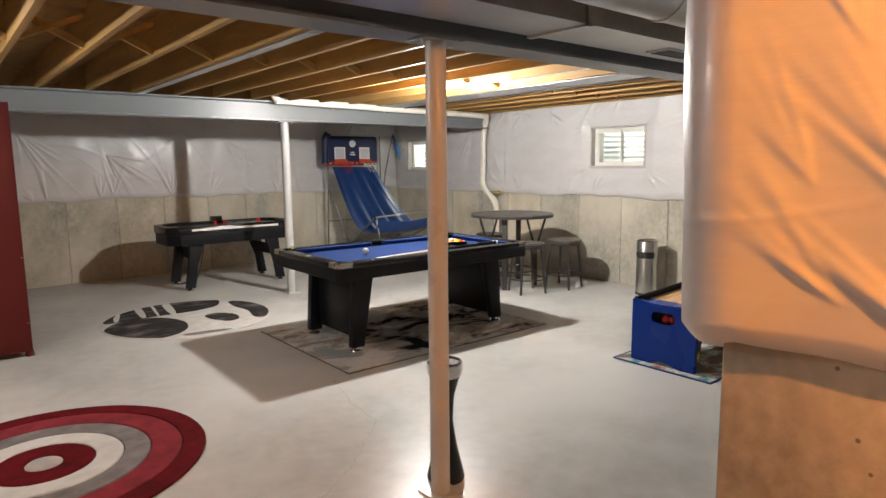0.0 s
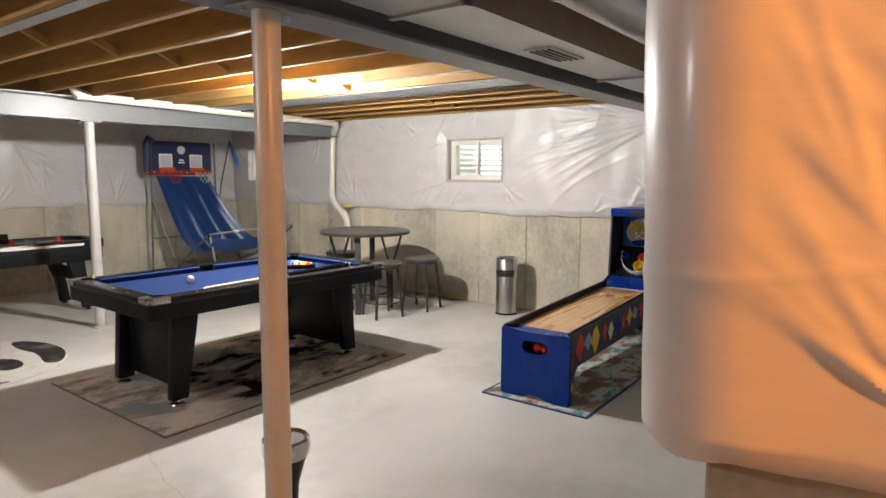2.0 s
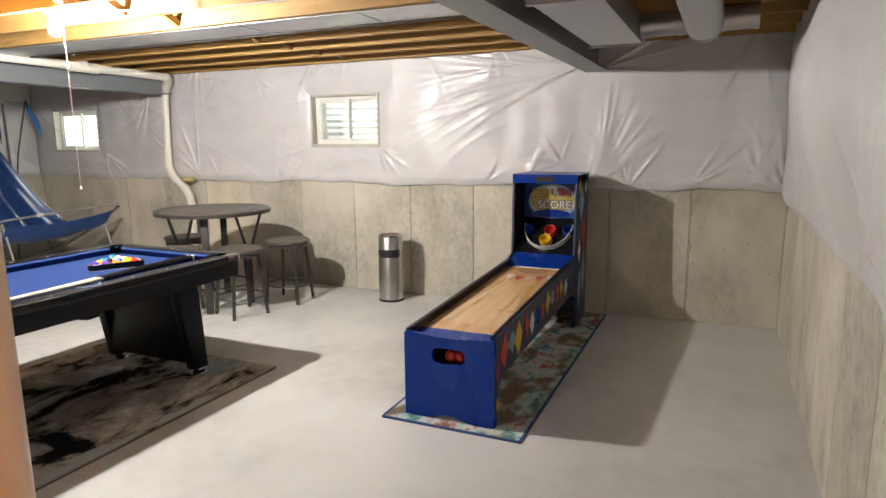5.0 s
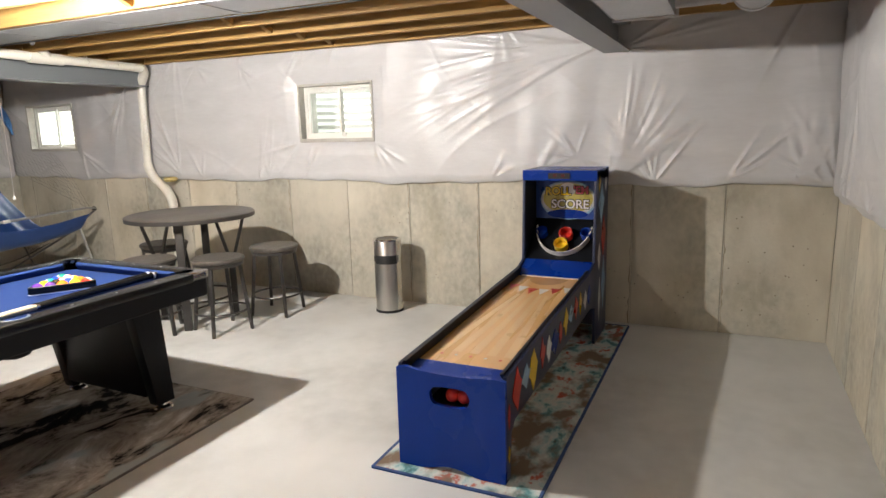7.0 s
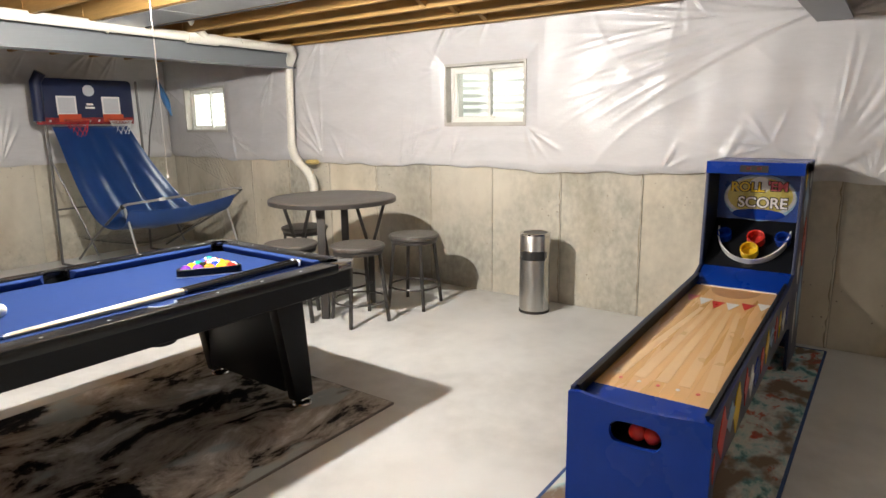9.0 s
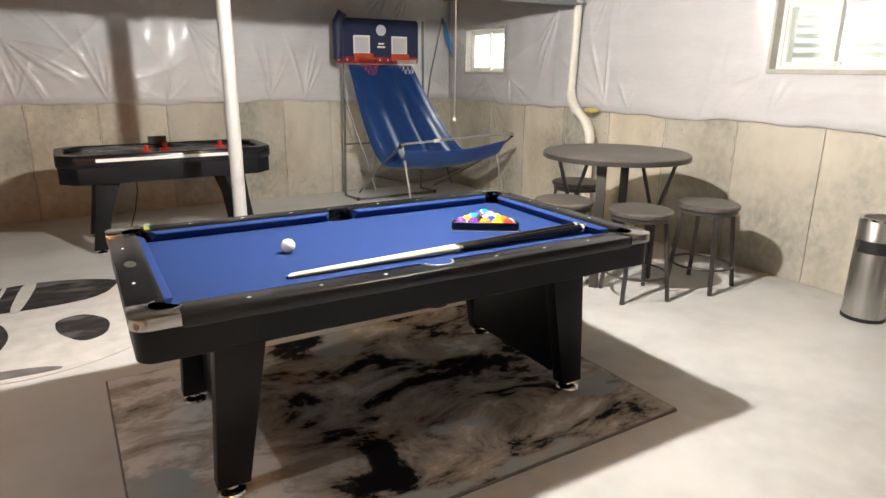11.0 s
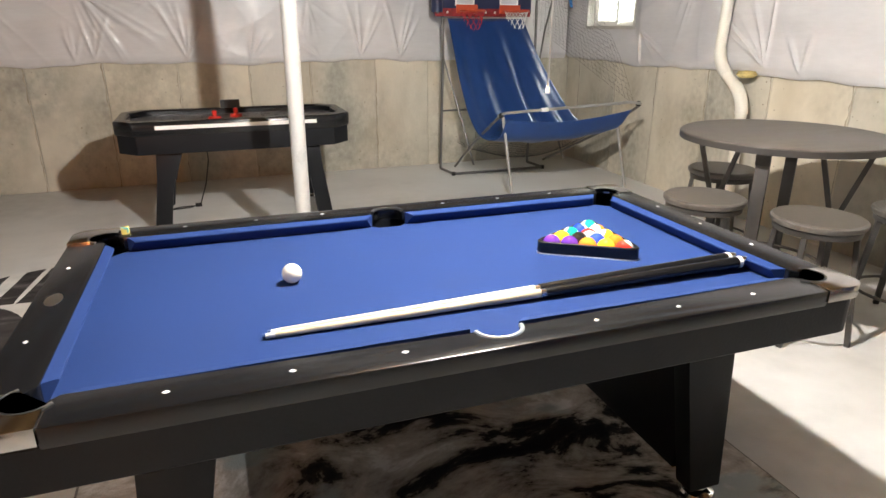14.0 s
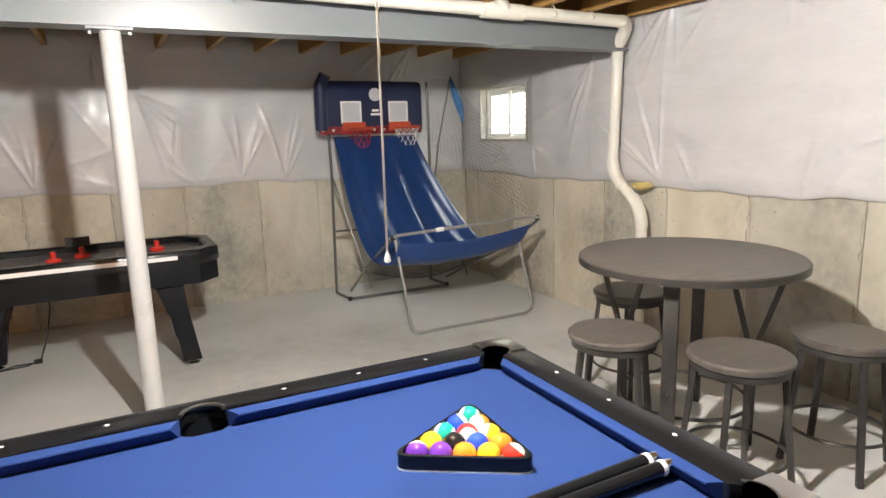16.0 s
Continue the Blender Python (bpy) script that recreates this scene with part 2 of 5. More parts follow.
def tube(pts, r, seg=10, bm=None, closed=False, taper=None, mi=0):
    """A round bar along points, with capped ends."""
    bm = bm or bmesh.new()
    pts = [Vector(p) for p in pts]
    rings = []
    n = len(pts)
    side = None
    for i, p in enumerate(pts):
        a = pts[(i - 1) % n] if closed or i else p
        b = pts[(i + 1) % n] if closed or i < n - 1 else p
        d = (b - a).normalized()
        if side is None:
            side = d.orthogonal().normalized()
        side = (side - d * side.dot(d)).normalized()
        up = d.cross(side)
        rr = r if taper is None else taper[i]
        rings.append([bm.verts.new(p + (side * math.cos(k * math.tau / seg) + up * math.sin(k * math.tau / seg)) * rr) for k in range(seg)])
    for i in range(n if closed else n - 1):
        a, b = rings[i], rings[(i + 1) % n]
        for k in range(seg):
            bm.faces.new((a[k], a[(k + 1) % seg], b[(k + 1) % seg], b[k])).material_index = mi
    if not closed:
        bm.faces.new(rings[0][::-1]).material_index = mi
        bm.faces.new(rings[-1]).material_index = mi
    return bm


def lathe(profile, seg=24, bm=None, at=(0, 0, 0), mi=0):
    """A turned body from (radius, height) pairs, bottom to top."""
    bm = bm or bmesh.new()
    rings = []
    for r, z in profile:
        rings.append([bm.verts.new((at[0] + max(r, 1e-4) * math.cos(k * math.tau / seg), at[1] + max(r, 1e-4) * math.sin(k * math.tau / seg), at[2] + z)) for k in range(seg)])
    for a, b in zip(rings, rings[1:]):
        for k in range(seg):
            bm.faces.new((a[k], a[(k + 1) % seg], b[(k + 1) % seg], b[k])).material_index = mi
    bm.faces.new(rings[0][::-1]).material_index = mi
    bm.faces.new(rings[-1]).material_index = mi
    return bm


def prism(outline, z0, z1, bevel=0.0, bm=None, axis="z", mi=0):
    """An outline in a plane (x,y), or (x,z) for axis 'y', or (y,z) for axis 'x', drawn out between two values of the axis."""
    own = bm is None
    bm = bmesh.new() if own else bm
    def at(p, h):
        return {"z": (p[0], p[1], h), "y": (p[0], h, p[1]), "x": (h, p[0], p[1])}[axis]
    a = [bm.verts.new(at(p, z0)) for p in outline]
    b = [bm.verts.new(at(p, z1)) for p in outline]
    n = len(outline)
    fs = [bm.faces.new(a[::-1]), bm.faces.new(b)]
    fs += [bm.faces.new((a[i], a[(i + 1) % n], b[(i + 1) % n], b[i])) for i in range(n)]
    for f in fs:
        f.material_index = mi
    bmesh.ops.recalc_face_normals(bm, faces=fs)
    return finish(bm, bevel) if own else bm


def arc(cx, cy, r, a0, a1, n):
    return [(cx + r * math.cos(radians(a0 + (a1 - a0) * i / n)), cy + r * math.sin(radians(a0 + (a1 - a0) * i / n))) for i in range(n + 1)]


def rounded(x0, x1, y0, y1, r, n=5):
    return arc(x1 - r, y0 + r, r, -90, 0, n) + arc(x1 - r, y1 - r, r, 0, 90, n) + arc(x0 + r, y1 - r, r, 90, 180, n) + arc(x0 + r, y0 + r, r, 180, 270, n)


def blob(r, at=(0, 0, 0), u=20, v=12, bm=None):
    bm = bm or bmesh.new()
    bmesh.ops.create_uvsphere(bm, u_segments=u, v_segments=v, radius=r, matrix=Matrix.Translation(at))
    return bm


# ---- room ----
EAST, NORTH, SOUTH, CORNER = 7.40, 10.02, 1.285, 2.19    # inner faces of the walls, and the end of the south wall
WEST, REAR = -3.4, -3.0
JOIST, DECK = 2.27, 2.51
BAND = 1.10                                            # lower edge of the plastic
WINDOWS = [(4.86, 5.67, 1.46, 1.985), (8.83, 9.66, 1.41, 1.945)]

bm = box(WEST - 0.2, CORNER + 0.24, REAR - 0.2, NORTH + 0.2, -0.12, 0, bm=bmesh.new())
box(CORNER + 0.24, EAST + 0.2, SOUTH - 0.24, NORTH + 0.2, -0.12, 0, bm=bm)
bmesh.ops.remove_doubles(bm, verts=bm.verts[:], dist=0.0001)
floor_slab = whole("floor", bm, M["floor"], "bare troweled grey concrete basement slab", "floor", "structure")


def wall_with_windows(name, label):
    bm = bmesh.new()
    x0, x1 = EAST + 0.012, EAST + 0.24
    y = SOUTH - 0.24
    for a, b, z0, z1 in WINDOWS:
        box(x0, x1, y, a, 0, DECK, bm=bm)
        box(x0, x1, a, b, 0, z0, bm=bm)
        box(x0, x1, a, b, z1, DECK, bm=bm)
        y = b
    box(x0, x1, y, NORTH + 0.24, 0, DECK, bm=bm)
    return whole(name, bm, M["concrete_core"], label, "wall", "structure")


wall_east = wall_with_windows("wall_east", "poured grey-beige concrete foundation wall with form joints")
wall_north = whole("wall_north", box(WEST - 0.2, EAST + 0.012, NORTH + 0.012, NORTH + 0.24, 0, DECK), M["concrete_core"], "poured grey-beige concrete foundation wall with form joints", "wall", "structure")
wall_south = whole("wall_south", box(CORNER + 0.012, EAST + 0.012, SOUTH - 0.24, SOUTH - 0.012, 0, DECK), M["concrete_core"], "poured concrete foundation wall ending in a corner", "wall", "structure")
wall_return = whole("wall_return", box(CORNER + 0.012, CORNER + 0.24, REAR, SOUTH - 0.24, 0, DECK), M["concrete_core"], "poured concrete wall turning the corner", "wall", "structure")
whole("wall_west", box(WEST - 0.2, WEST, REAR, NORTH, 0, DECK), M["drywall"], "plain grey block wall", "wall", "structure")
whole("wall_rear", box(WEST - 0.2, CORNER + 0.24, REAR - 0.2, REAR, 0, DECK), M["drywall"], "plain grey block wall", "wall", "structure")

# subfloor and joists in one ceiling mesh, with cross bridging
bm = bmesh.new()
box(WEST - 0.2, CORNER + 0.24, REAR - 0.2, NORTH + 0.24, DECK, DECK + 0.03, bm=bm, mi=1)
box(CORNER + 0.24, EAST + 0.24, SOUTH - 0.24, NORTH + 0.24, DECK, DECK + 0.03, bm=bm, mi=1)
JX = [1.165 + 0.406 * k for k in range(-11, 16)]
for x in JX:
    box(x - 0.019, x + 0.019, REAR if x < CORNER else SOUTH - 0.2, 2.78 + 0.1, JOIST, DECK, bm=bm)
    box(x - 0.017, x + 0.021, 2.70, 7.56, JOIST + 0.002, DECK - 0.001, bm=bm)
    box(x - 0.020, x + 0.018, 7.44, NORTH, JOIST + 0.001, DECK, bm=bm)
for x in JX[:-1]:
    for y in (5.1, 8.8):
        for a, b in (((x + 0.02, y, JOIST + 0.03), (x + 0.386, y, DECK - 0.04)), ((x + 0.02, y + 0.05, DECK - 0.04), (x + 0.386, y + 0.05, JOIST + 0.03))):
            d = Vector((0, 0.019, 0))
            u = Vector((0.008, 0, 0.02))
            a, b = Vector(a), Vector(b)
            hexa(bm, [a - d - u, b - d - u, b + d - u, a + d - u, a - d + u, b - d + u, b + d + u, a + d + u])
whole("ceiling", bm, [M["wood"], M["osb"]], "open ceiling of softwood joists under a board subfloor", "ceiling", "structure", smooth=False)
whole("rim_joist", box(EAST - 0.06, EAST + 0.012, SOUTH, NORTH, 2.40, DECK), M["wood"], "softwood sill plate on top of the wall", "trim", "structure")


def i_beam(name, x0, x1, y, z0, z1, w, label):
    t, h = 0.014, z1 - z0
    bm = prism([(y - w / 2, z0), (y + w / 2, z0), (y + w / 2, z0 + t), (y + 0.006, z0 + t + 0.008), (y + 0.006, z1 - t - 0.008), (y + w / 2, z1 - t), (y + w / 2, z1), (y - w / 2, z1), (y - w / 2, z1 - t), (y - 0.006, z1 - t - 0.008), (y - 0.006, z0 + t + 0.008), (y - w / 2, z0 + t)], x0, x1, axis="x")
    return whole(name, bm, M["beam"], label, "beam", "structure")


i_beam("steel_beam", WEST, EAST - 0.14, 7.53, 2.05, JOIST, 0.17, "grey painted steel I-beam carrying the joists")
i_beam("steel_beam", WEST, EAST - 0.03, 2.76, 2.065, JOIST, 0.19, "grey painted steel I-beam beside the duct")


def steel_post(x, y, top, r):
    t = thing("steel_post", "off-white painted round steel column under a beam", "post", pose(x, y, 0), "basement columns")
    part("shaft", lathe([(r, 0.012), (r, top - 0.012)], 28), M["post"], t)
    part("base_plate", box(-0.075, 0.075, -0.075, 0.075, 0, 0.012, 0.003), M["post"], t)
    part("top_plate", box(-0.1, 0.1, -0.07, 0.07, top - 0.012, top, 0.003), M["beam"], t)
    for sx in (-0.085, 0.085):
        part("bolt", lathe([(0.012, top - 0.026), (0.012, top - 0.012)], 6, at=(sx, 0, 0)), M["steel_tube"], t)


steel_post(4.02, 7.53, 2.05, 0.048)
steel_post(2.434, 2.71, 2.065, 0.045)


# plastic-faced insulation over the upper walls
def plastic_sheet(name, place, u0, u1, z0, z1, holes=(), fans=(), seed=1, bulge=0.055, swell=(), step=0.0115, flat=1.0, fold=1.0):
    """place(u, z, d) gives the point at distance d in front of the wall. fans: (u, z, heading, spread, reach, count) sheaves of folds from a tight spot."""
    rng = np.random.default_rng(seed)
    nu, nz = int((u1 - u0) / step) + 1, int((z1 - z0) / step) + 1
    us, zs = np.linspace(u0, u1, nu), np.linspace(z0, z1, nz)
    U, Z = np.meshgrid(us, zs, indexing="ij")
    d = np.full(U.shape, bulge)
    for k in range(14):
        f = rng.uniform(0.6, 3.2)
        a = rng.uniform(0, math.tau)
        d += flat * 0.0035 / f * np.sin(f * (U * math.cos(a) * 2 + Z * math.sin(a) * 2) * 1.6 + rng.uniform(0, 6.28)) * 1.2
    for k in range(10):
        f, a = rng.uniform(9, 22), rng.uniform(-0.5, 0.5)
        d += 0.0011 * np.sin(f * (U * math.cos(a) + Z * math.sin(a)) + 2.5 * np.sin(1.7 * Z + k) + rng.uniform(0, 6.28))
    for k in range(12):
        f, a = rng.uniform(4.5, 9.5), rng.uniform(0, math.tau)
        d += 0.0012 * np.sin(f * (U * math.cos(a) + Z * math.sin(a)) + 1.3 * np.sin(2.1 * U + k) + rng.uniform(0, 6.28))
    for k in range(9):
        f, a = rng.uniform(2.2, 5.5), rng.uniform(0, math.pi)
        run = U * math.cos(a) + Z * math.sin(a)
        cross = -U * math.sin(a) + Z * math.cos(a)
        crease = 1 - np.abs(np.sin(f * run + 0.9 * np.sin(1.9 * cross + k) + rng.uniform(0, 6.28)))
        patch = np.clip(np.sin(1.3 * U + rng.uniform(0, 6.28)) * np.sin(2.6 * Z + rng.uniform(0, 6.28)) + 0.1, 0, 1)
        d += 0.004 * crease ** 12 * patch
    for uc, zc, wu, wz, h in swell:
        d += h * np.exp(-((U - uc) / wu) ** 2 - ((Z - zc) / wz) ** 2)
    sheaves = list(fans)
    for k in range(int((u1 - u0) * 2.6)):
        top = rng.random() < 0.5
        sheaves.append((rng.uniform(max(u0, -0.0 if u0 < -4 else u0), u1), z1 - 0.02 if top else z0 + 0.02, rng.uniform(-150, -30) if top else rng.uniform(30, 150), 50, rng.uniform(0.2, 0.75), 5))
    for k in range(int((u1 - u0) * 0.5)):
        sheaves.append((rng.uniform(max(u0, 0.3 if u0 < -4 else u0), u1), rng.choice([2.2, 1.28]) + rng.uniform(-0.08, 0.08), rng.uniform(0, 360), 360, rng.uniform(0.25, 0.55), 9))
    folds = np.zeros(U.shape)
    for uc, zc, head, spread, reach, count, *broad in sheaves:
        wide = broad[0] if broad else 1.0
        for k in range(count):
            a = radians(head + rng.uniform(-0.5, 0.5) * spread)
            du, dz = U - uc, Z - zc
            along = du * math.cos(a) + dz * math.sin(a)
            bend = rng.uniform(-0.12, 0.12)
            across = -du * math.sin(a) + dz * math.cos(a) + bend * along ** 2
            ln = reach * rng.uniform(0.5, 1.1)
            w = wide * 0.007 + wide * 0.016 * np.clip(along / ln, 0, 1) * rng.uniform(0.5, 1.2)
            env = np.clip(along / 0.1, 0, 1) * np.clip((ln - along) / (0.6 * ln), 0, 1)
            folds += fold * wide ** 4 * rng.uniform(0.003, 0.008) * env * np.exp(-(across / w) ** 2)
    d += 0.02 * np.tanh(folds / 0.02)
    edge = np.minimum(np.minimum(Z - z0, z1 - Z) / 0.06, 1.0)
    d = 0.012 + (d - 0.012) * (0.35 + 0.65 * np.sqrt(np.clip(edge, 0, 1)))
    droop = 0.012 * np.sin(U * 3.1 + seed) + 0.008 * np.sin(U * 7.7) + 0.005 * np.sin(U * 17.0)
    gone = np.zeros(U.shape, bool)
    for a, b, c, e in holes:
        near = np.maximum(np.maximum(a - U, U - b), np.maximum(c - Z, Z - e))
        d = np.where(near < 0.12, 0.018 + (d - 0.018) * np.clip(near / 0.12, 0, 1) ** 0.7, d)
        gone |= near < -0.5 * step
    d = np.maximum(d, 0.006)
    bm = bmesh.new()
    V = [[None if gone[i, j] else bm.verts.new(place(us[i], zs[j] + droop[i, j] * max(0, 1 - (zs[j] - z0) / 0.25), d[i, j])) for j in range(nz)] for i in range(nu)]
    back = [bm.verts.new(place(us[i], zs[0] + droop[i, 0] + 0.004, 0.002)) for i in range(nu)]
    for i in range(nu - 1):
        for j in range(nz - 1):
            q = (V[i][j], V[i + 1][j], V[i + 1][j + 1], V[i][j + 1])
            if None not in q:
                bm.faces.new(q)
        bm.faces.new((back[i], back[i + 1], V[i + 1][0], V[i][0]))
    bmesh.ops.recalc_face_normals(bm, faces=bm.faces[:])
    ob = whole(name, bm, M["plastic"], "wrinkled white plastic vapour barrier over wall insulation", "plastic sheet", "structure")
    return ob


plastic_sheet("plastic_sheet", lambda u, z, d: (EAST - d, u, z), SOUTH + 0.02, NORTH - 0.03, BAND, 2.40, WINDOWS,
              [(2.75, 1.12, 122, 46, 0.85, 24, 1.1), (2.75, 2.08, 170, 40, 1.1, 4), (2.85, 2.13, -6, 28, 1.9, 38, 0.92), (5.67, 1.95, 20, 90, 0.3, 6), (4.86, 1.46, -120, 80, 0.4, 8), (5.67, 1.46, -40, 60, 0.7, 5),
               (1.5, 1.12, 95, 60, 0.6, 8), (7.2, 1.15, 60, 60, 0.9, 8), (8.7, 1.4, -120, 60, 0.6, 6), (7.9, 2.1, -70, 50, 0.9, 6), (1.55, 1.14, 122, 40, 0.5, 12, 1.1)], 3, fold=1.9)
plastic_sheet("plastic_sheet", lambda u, z, d: (u, NORTH - d, z), WEST + 0.02, EAST - 0.08, BAND, 2.40, (),
              [(5.0, 1.12, 85, 50, 0.6, 12), (2.6, 1.7, -40, 70, 0.8, 14), (4.2, 1.9, -50, 60, 0.8, 10), (3.4, 1.12, 90, 60, 0.6, 8), (1.6, 2.0, -60, 60, 0.9, 10), (4.5, 1.7, -88, 30, 0.5, 12), (5.4, 1.12, 80, 50, 0.7, 10)], 5, fold=1.6)


# the south sheet wraps round the end of the wall onto the return
def wrap(u, z, d):
    r, bend = 0.05, 0.05 * math.pi / 2
    if u < -bend:
        return (CORNER - d, SOUTH - r + (u + bend), z + 0.06 * max(0, 1 - (z - BAND + 0.05) / 0.4))
    if u < 0:
        a = (u + bend) / r
        z += 0.06 * -u / bend * max(0, 1 - (z - BAND + 0.05) / 0.4)
        return (CORNER + r - (r + d) * math.cos(a), SOUTH - r + (r + d) * math.sin(a), z)
    return (CORNER + r + u, SOUTH + d, z)


plastic_sheet("plastic_sheet", wrap, -4.2, EAST - CORNER - 0.14, BAND - 0.05, 2.40, (),
              [(-0.5, 1.12, 46, 40, 0.62, 9, 0.92), (-0.3, 1.2, 54, 44, 0.5, 7, 0.9), (-0.5, 1.38, 50, 36, 0.6, 7, 0.92), (-0.24, 1.48, 64, 40, 0.4, 5, 0.88), (-0.32, 1.75, 62, 40, 0.4, 4, 0.84), (-0.22, 1.95, 66, 40, 0.34, 3, 0.84), (-0.2, 2.39, -98, 34, 0.45, 4, 0.84), (-0.42, 2.39, -65, 30, 0.4, 3, 0.84), (-1.5, 1.15, 50, 60, 0.8, 8), (0.06, 1.2, 85, 20, 0.9, 4), (0.15, 2.3, -88, 16, 1.1, 5), (1.5, 1.15, 90, 70, 0.7, 6), (4.6, 1.12, 100, 60, 0.6, 6)],
              8, 0.05, [(0.22, 1.5, 0.4, 0.9, 0.125), (1.2, 1.6, 0.7, 0.65, 0.1), (2.25, 1.7, 0.55, 0.45, 0.17), (3.5, 1.8, 0.75, 0.42, 0.12), (-0.9, 1.7, 0.5, 0.5, 0.03)], step=0.0075, fold=1.35)


# windows with steel wells outside
def window(name, y0, y1, z0, z1):
    w = tagged(new(name), "white vinyl sliding basement window in a concrete opening", "window", kind="structure")
    w.matrix_basis = pose(EAST, (y0 + y1) / 2, z0)
    h, g = (y1 - y0) / 2, z1 - z0
    def ring(name, x0, x1, a, b, c, e, t, mat):
        bm = bmesh.new()
        box(x0, x1, a, b, c, c + t, bm=bm)
        box(x0, x1, a, b, e - t, e, bm=bm)
        box(x0 + 0.001, x1 - 0.001, a, a + t, c + t, e - t, bm=bm)
        box(x0 + 0.001, x1 - 0.001, b - t, b, c + t, e - t, bm=bm)
        return part(name, bm, mat, w)
    ring("window_buck", -0.03, 0.24, -h, h, 0, g, 0.022, M["jamb"])
    ring("window_frame", 0.05, 0.12, -h + 0.022, h - 0.022, 0.022, g - 0.022, 0.03, M["vinyl"])
    for side, x in ((1, 0.062), (-1, 0.088)):
        a, b = (-0.012, h - 0.052) if side > 0 else (-h + 0.052, 0.012)
        bm = bmesh.new()
        t = 0.026
        box(x, x + 0.022, a, b, 0.052, 0.052 + t, bm=bm)
        box(x, x + 0.022, a, b, g - 0.052 - t, g - 0.052, bm=bm)
        box(x, x + 0.022, a, a + t, 0.052 + t, g - 0.052 - t, bm=bm)
        box(x, x + 0.022, b - t, b, 0.052 + t, g - 0.052 - t, bm=bm)
        sash = part("sash", bm, M["vinyl"], w)
        pane = part("pane", box(x + 0.008, x + 0.013, a + t, b - t, 0.052 + t, g - 0.052 - t), M["glass"], sash)
        pane.visible_shadow = False
    part("latch", box(0.045, 0.062, -0.06, -0.015, 0.06, 0.085, 0.004), M["vinyl"], w)
    part("window_sill", box(-0.03, 0.05, -h + 0.022, h - 0.022, 0.022, 0.03, 0.002), M["jamb"], w)


def window_well(y0, y1, z0):
    """Corrugated half-round steel well, open to the sky."""
    bm = bmesh.new()
    yc, r = (y0 + y1) / 2, (y1 - y0) / 2 + 0.12
    rows = []
    for j in range(90):
        z = z0 - 0.25 + j * 0.0105
        rr = r + 0.012 * math.sin(z * math.tau / 0.068)
        rows.append([bm.verts.new((EAST + 0.24 + max(0, rr * 0.75 * math.sin(math.pi * i / 24)), yc + rr * math.cos(math.pi * i / 24), z)) for i in range(25)])
    for a, b in zip(rows, rows[1:]):
        for i in range(24):
            bm.faces.new((a[i], b[i], b[i + 1], a[i + 1]))
    w = whole("window_well", bm, M["well"], "corrugated galvanised steel window well outside the glass", "window well", "structure")
    lamp = bpy.data.lights.new("daylight", "AREA")
    lamp.shape, lamp.size, lamp.size_y, lamp.energy, lamp.color = "RECTANGLE", r * 1.5, 0.3, 14.0 if yc < 7 else 80.0, (0.95, 1.0, 0.97)
    new("daylight", lamp).matrix_basis = look((EAST + 0.42, yc, z0 + 0.72), (EAST + 0.42, yc + 0.001, z0))
    whole("well_gravel", box(EAST + 0.241, EAST + 0.9, yc - r - 0.1, yc + r + 0.1, z0 - 0.3, z0 - 0.22), M["gravel"], "grey gravel at the bottom of a window well", "gravel", "structure")


for i, (a, b, c, e) in enumerate(WINDOWS):
    window("window_%d" % (i + 1), a, b, c, e)
    window_well(a, b, c)


# hairline shrinkage cracks in the slab
def slab_crack(parent, pts, width, seed):
    rng = random.Random(seed)
    fine = []
    for a, b in zip(pts, pts[1:]):
        for k in range(9):
            fine.append(Vector((a[0] + (b[0] - a[0]) * k / 9 + rng.uniform(-0.012, 0.012), a[1] + (b[1] - a[1]) * k / 9 + rng.uniform(-0.012, 0.012), 0)))
    bm = bmesh.new()
    rows = []
    for i, p in enumerate(fine):
        d = (fine[min(i + 1, len(fine) - 1)] - fine[max(i - 1, 0)]).normalized()
        w = width * rng.uniform(0.4, 1.0) * (0.3 if i in (0, len(fine) - 1) else 1)
        side = Vector((-d.y, d.x, 0)) * w
        rows.append((bm.verts.new(p + side), bm.verts.new(p + Vector((0, 0, 0.0006))), bm.verts.new(p - side)))
    for a, b in zip(rows, rows[1:]):
        for k in (0, 1):
            bm.faces.new((a[k], a[k + 1], b[k + 1], b[k]))
    bmesh.ops.recalc_face_normals(bm, faces=bm.faces[:])
    ob = part("crack", bm, M["crack"], parent, "hairline crack")
    ob.location.z = 0.0006


M["crack"] = material("crack_filled_concrete", (0.42, 0.41, 0.385), 0.8, vary=0.3, scale=12)
slab_crack(floor_slab, [(2.86, 4.45), (2.78, 4.25), (2.69, 3.9), (2.665, 3.61), (2.4, 3.35), (2.23, 3.19), (2.06, 3.08), (1.8, 2.95)], 0.0022, 3)


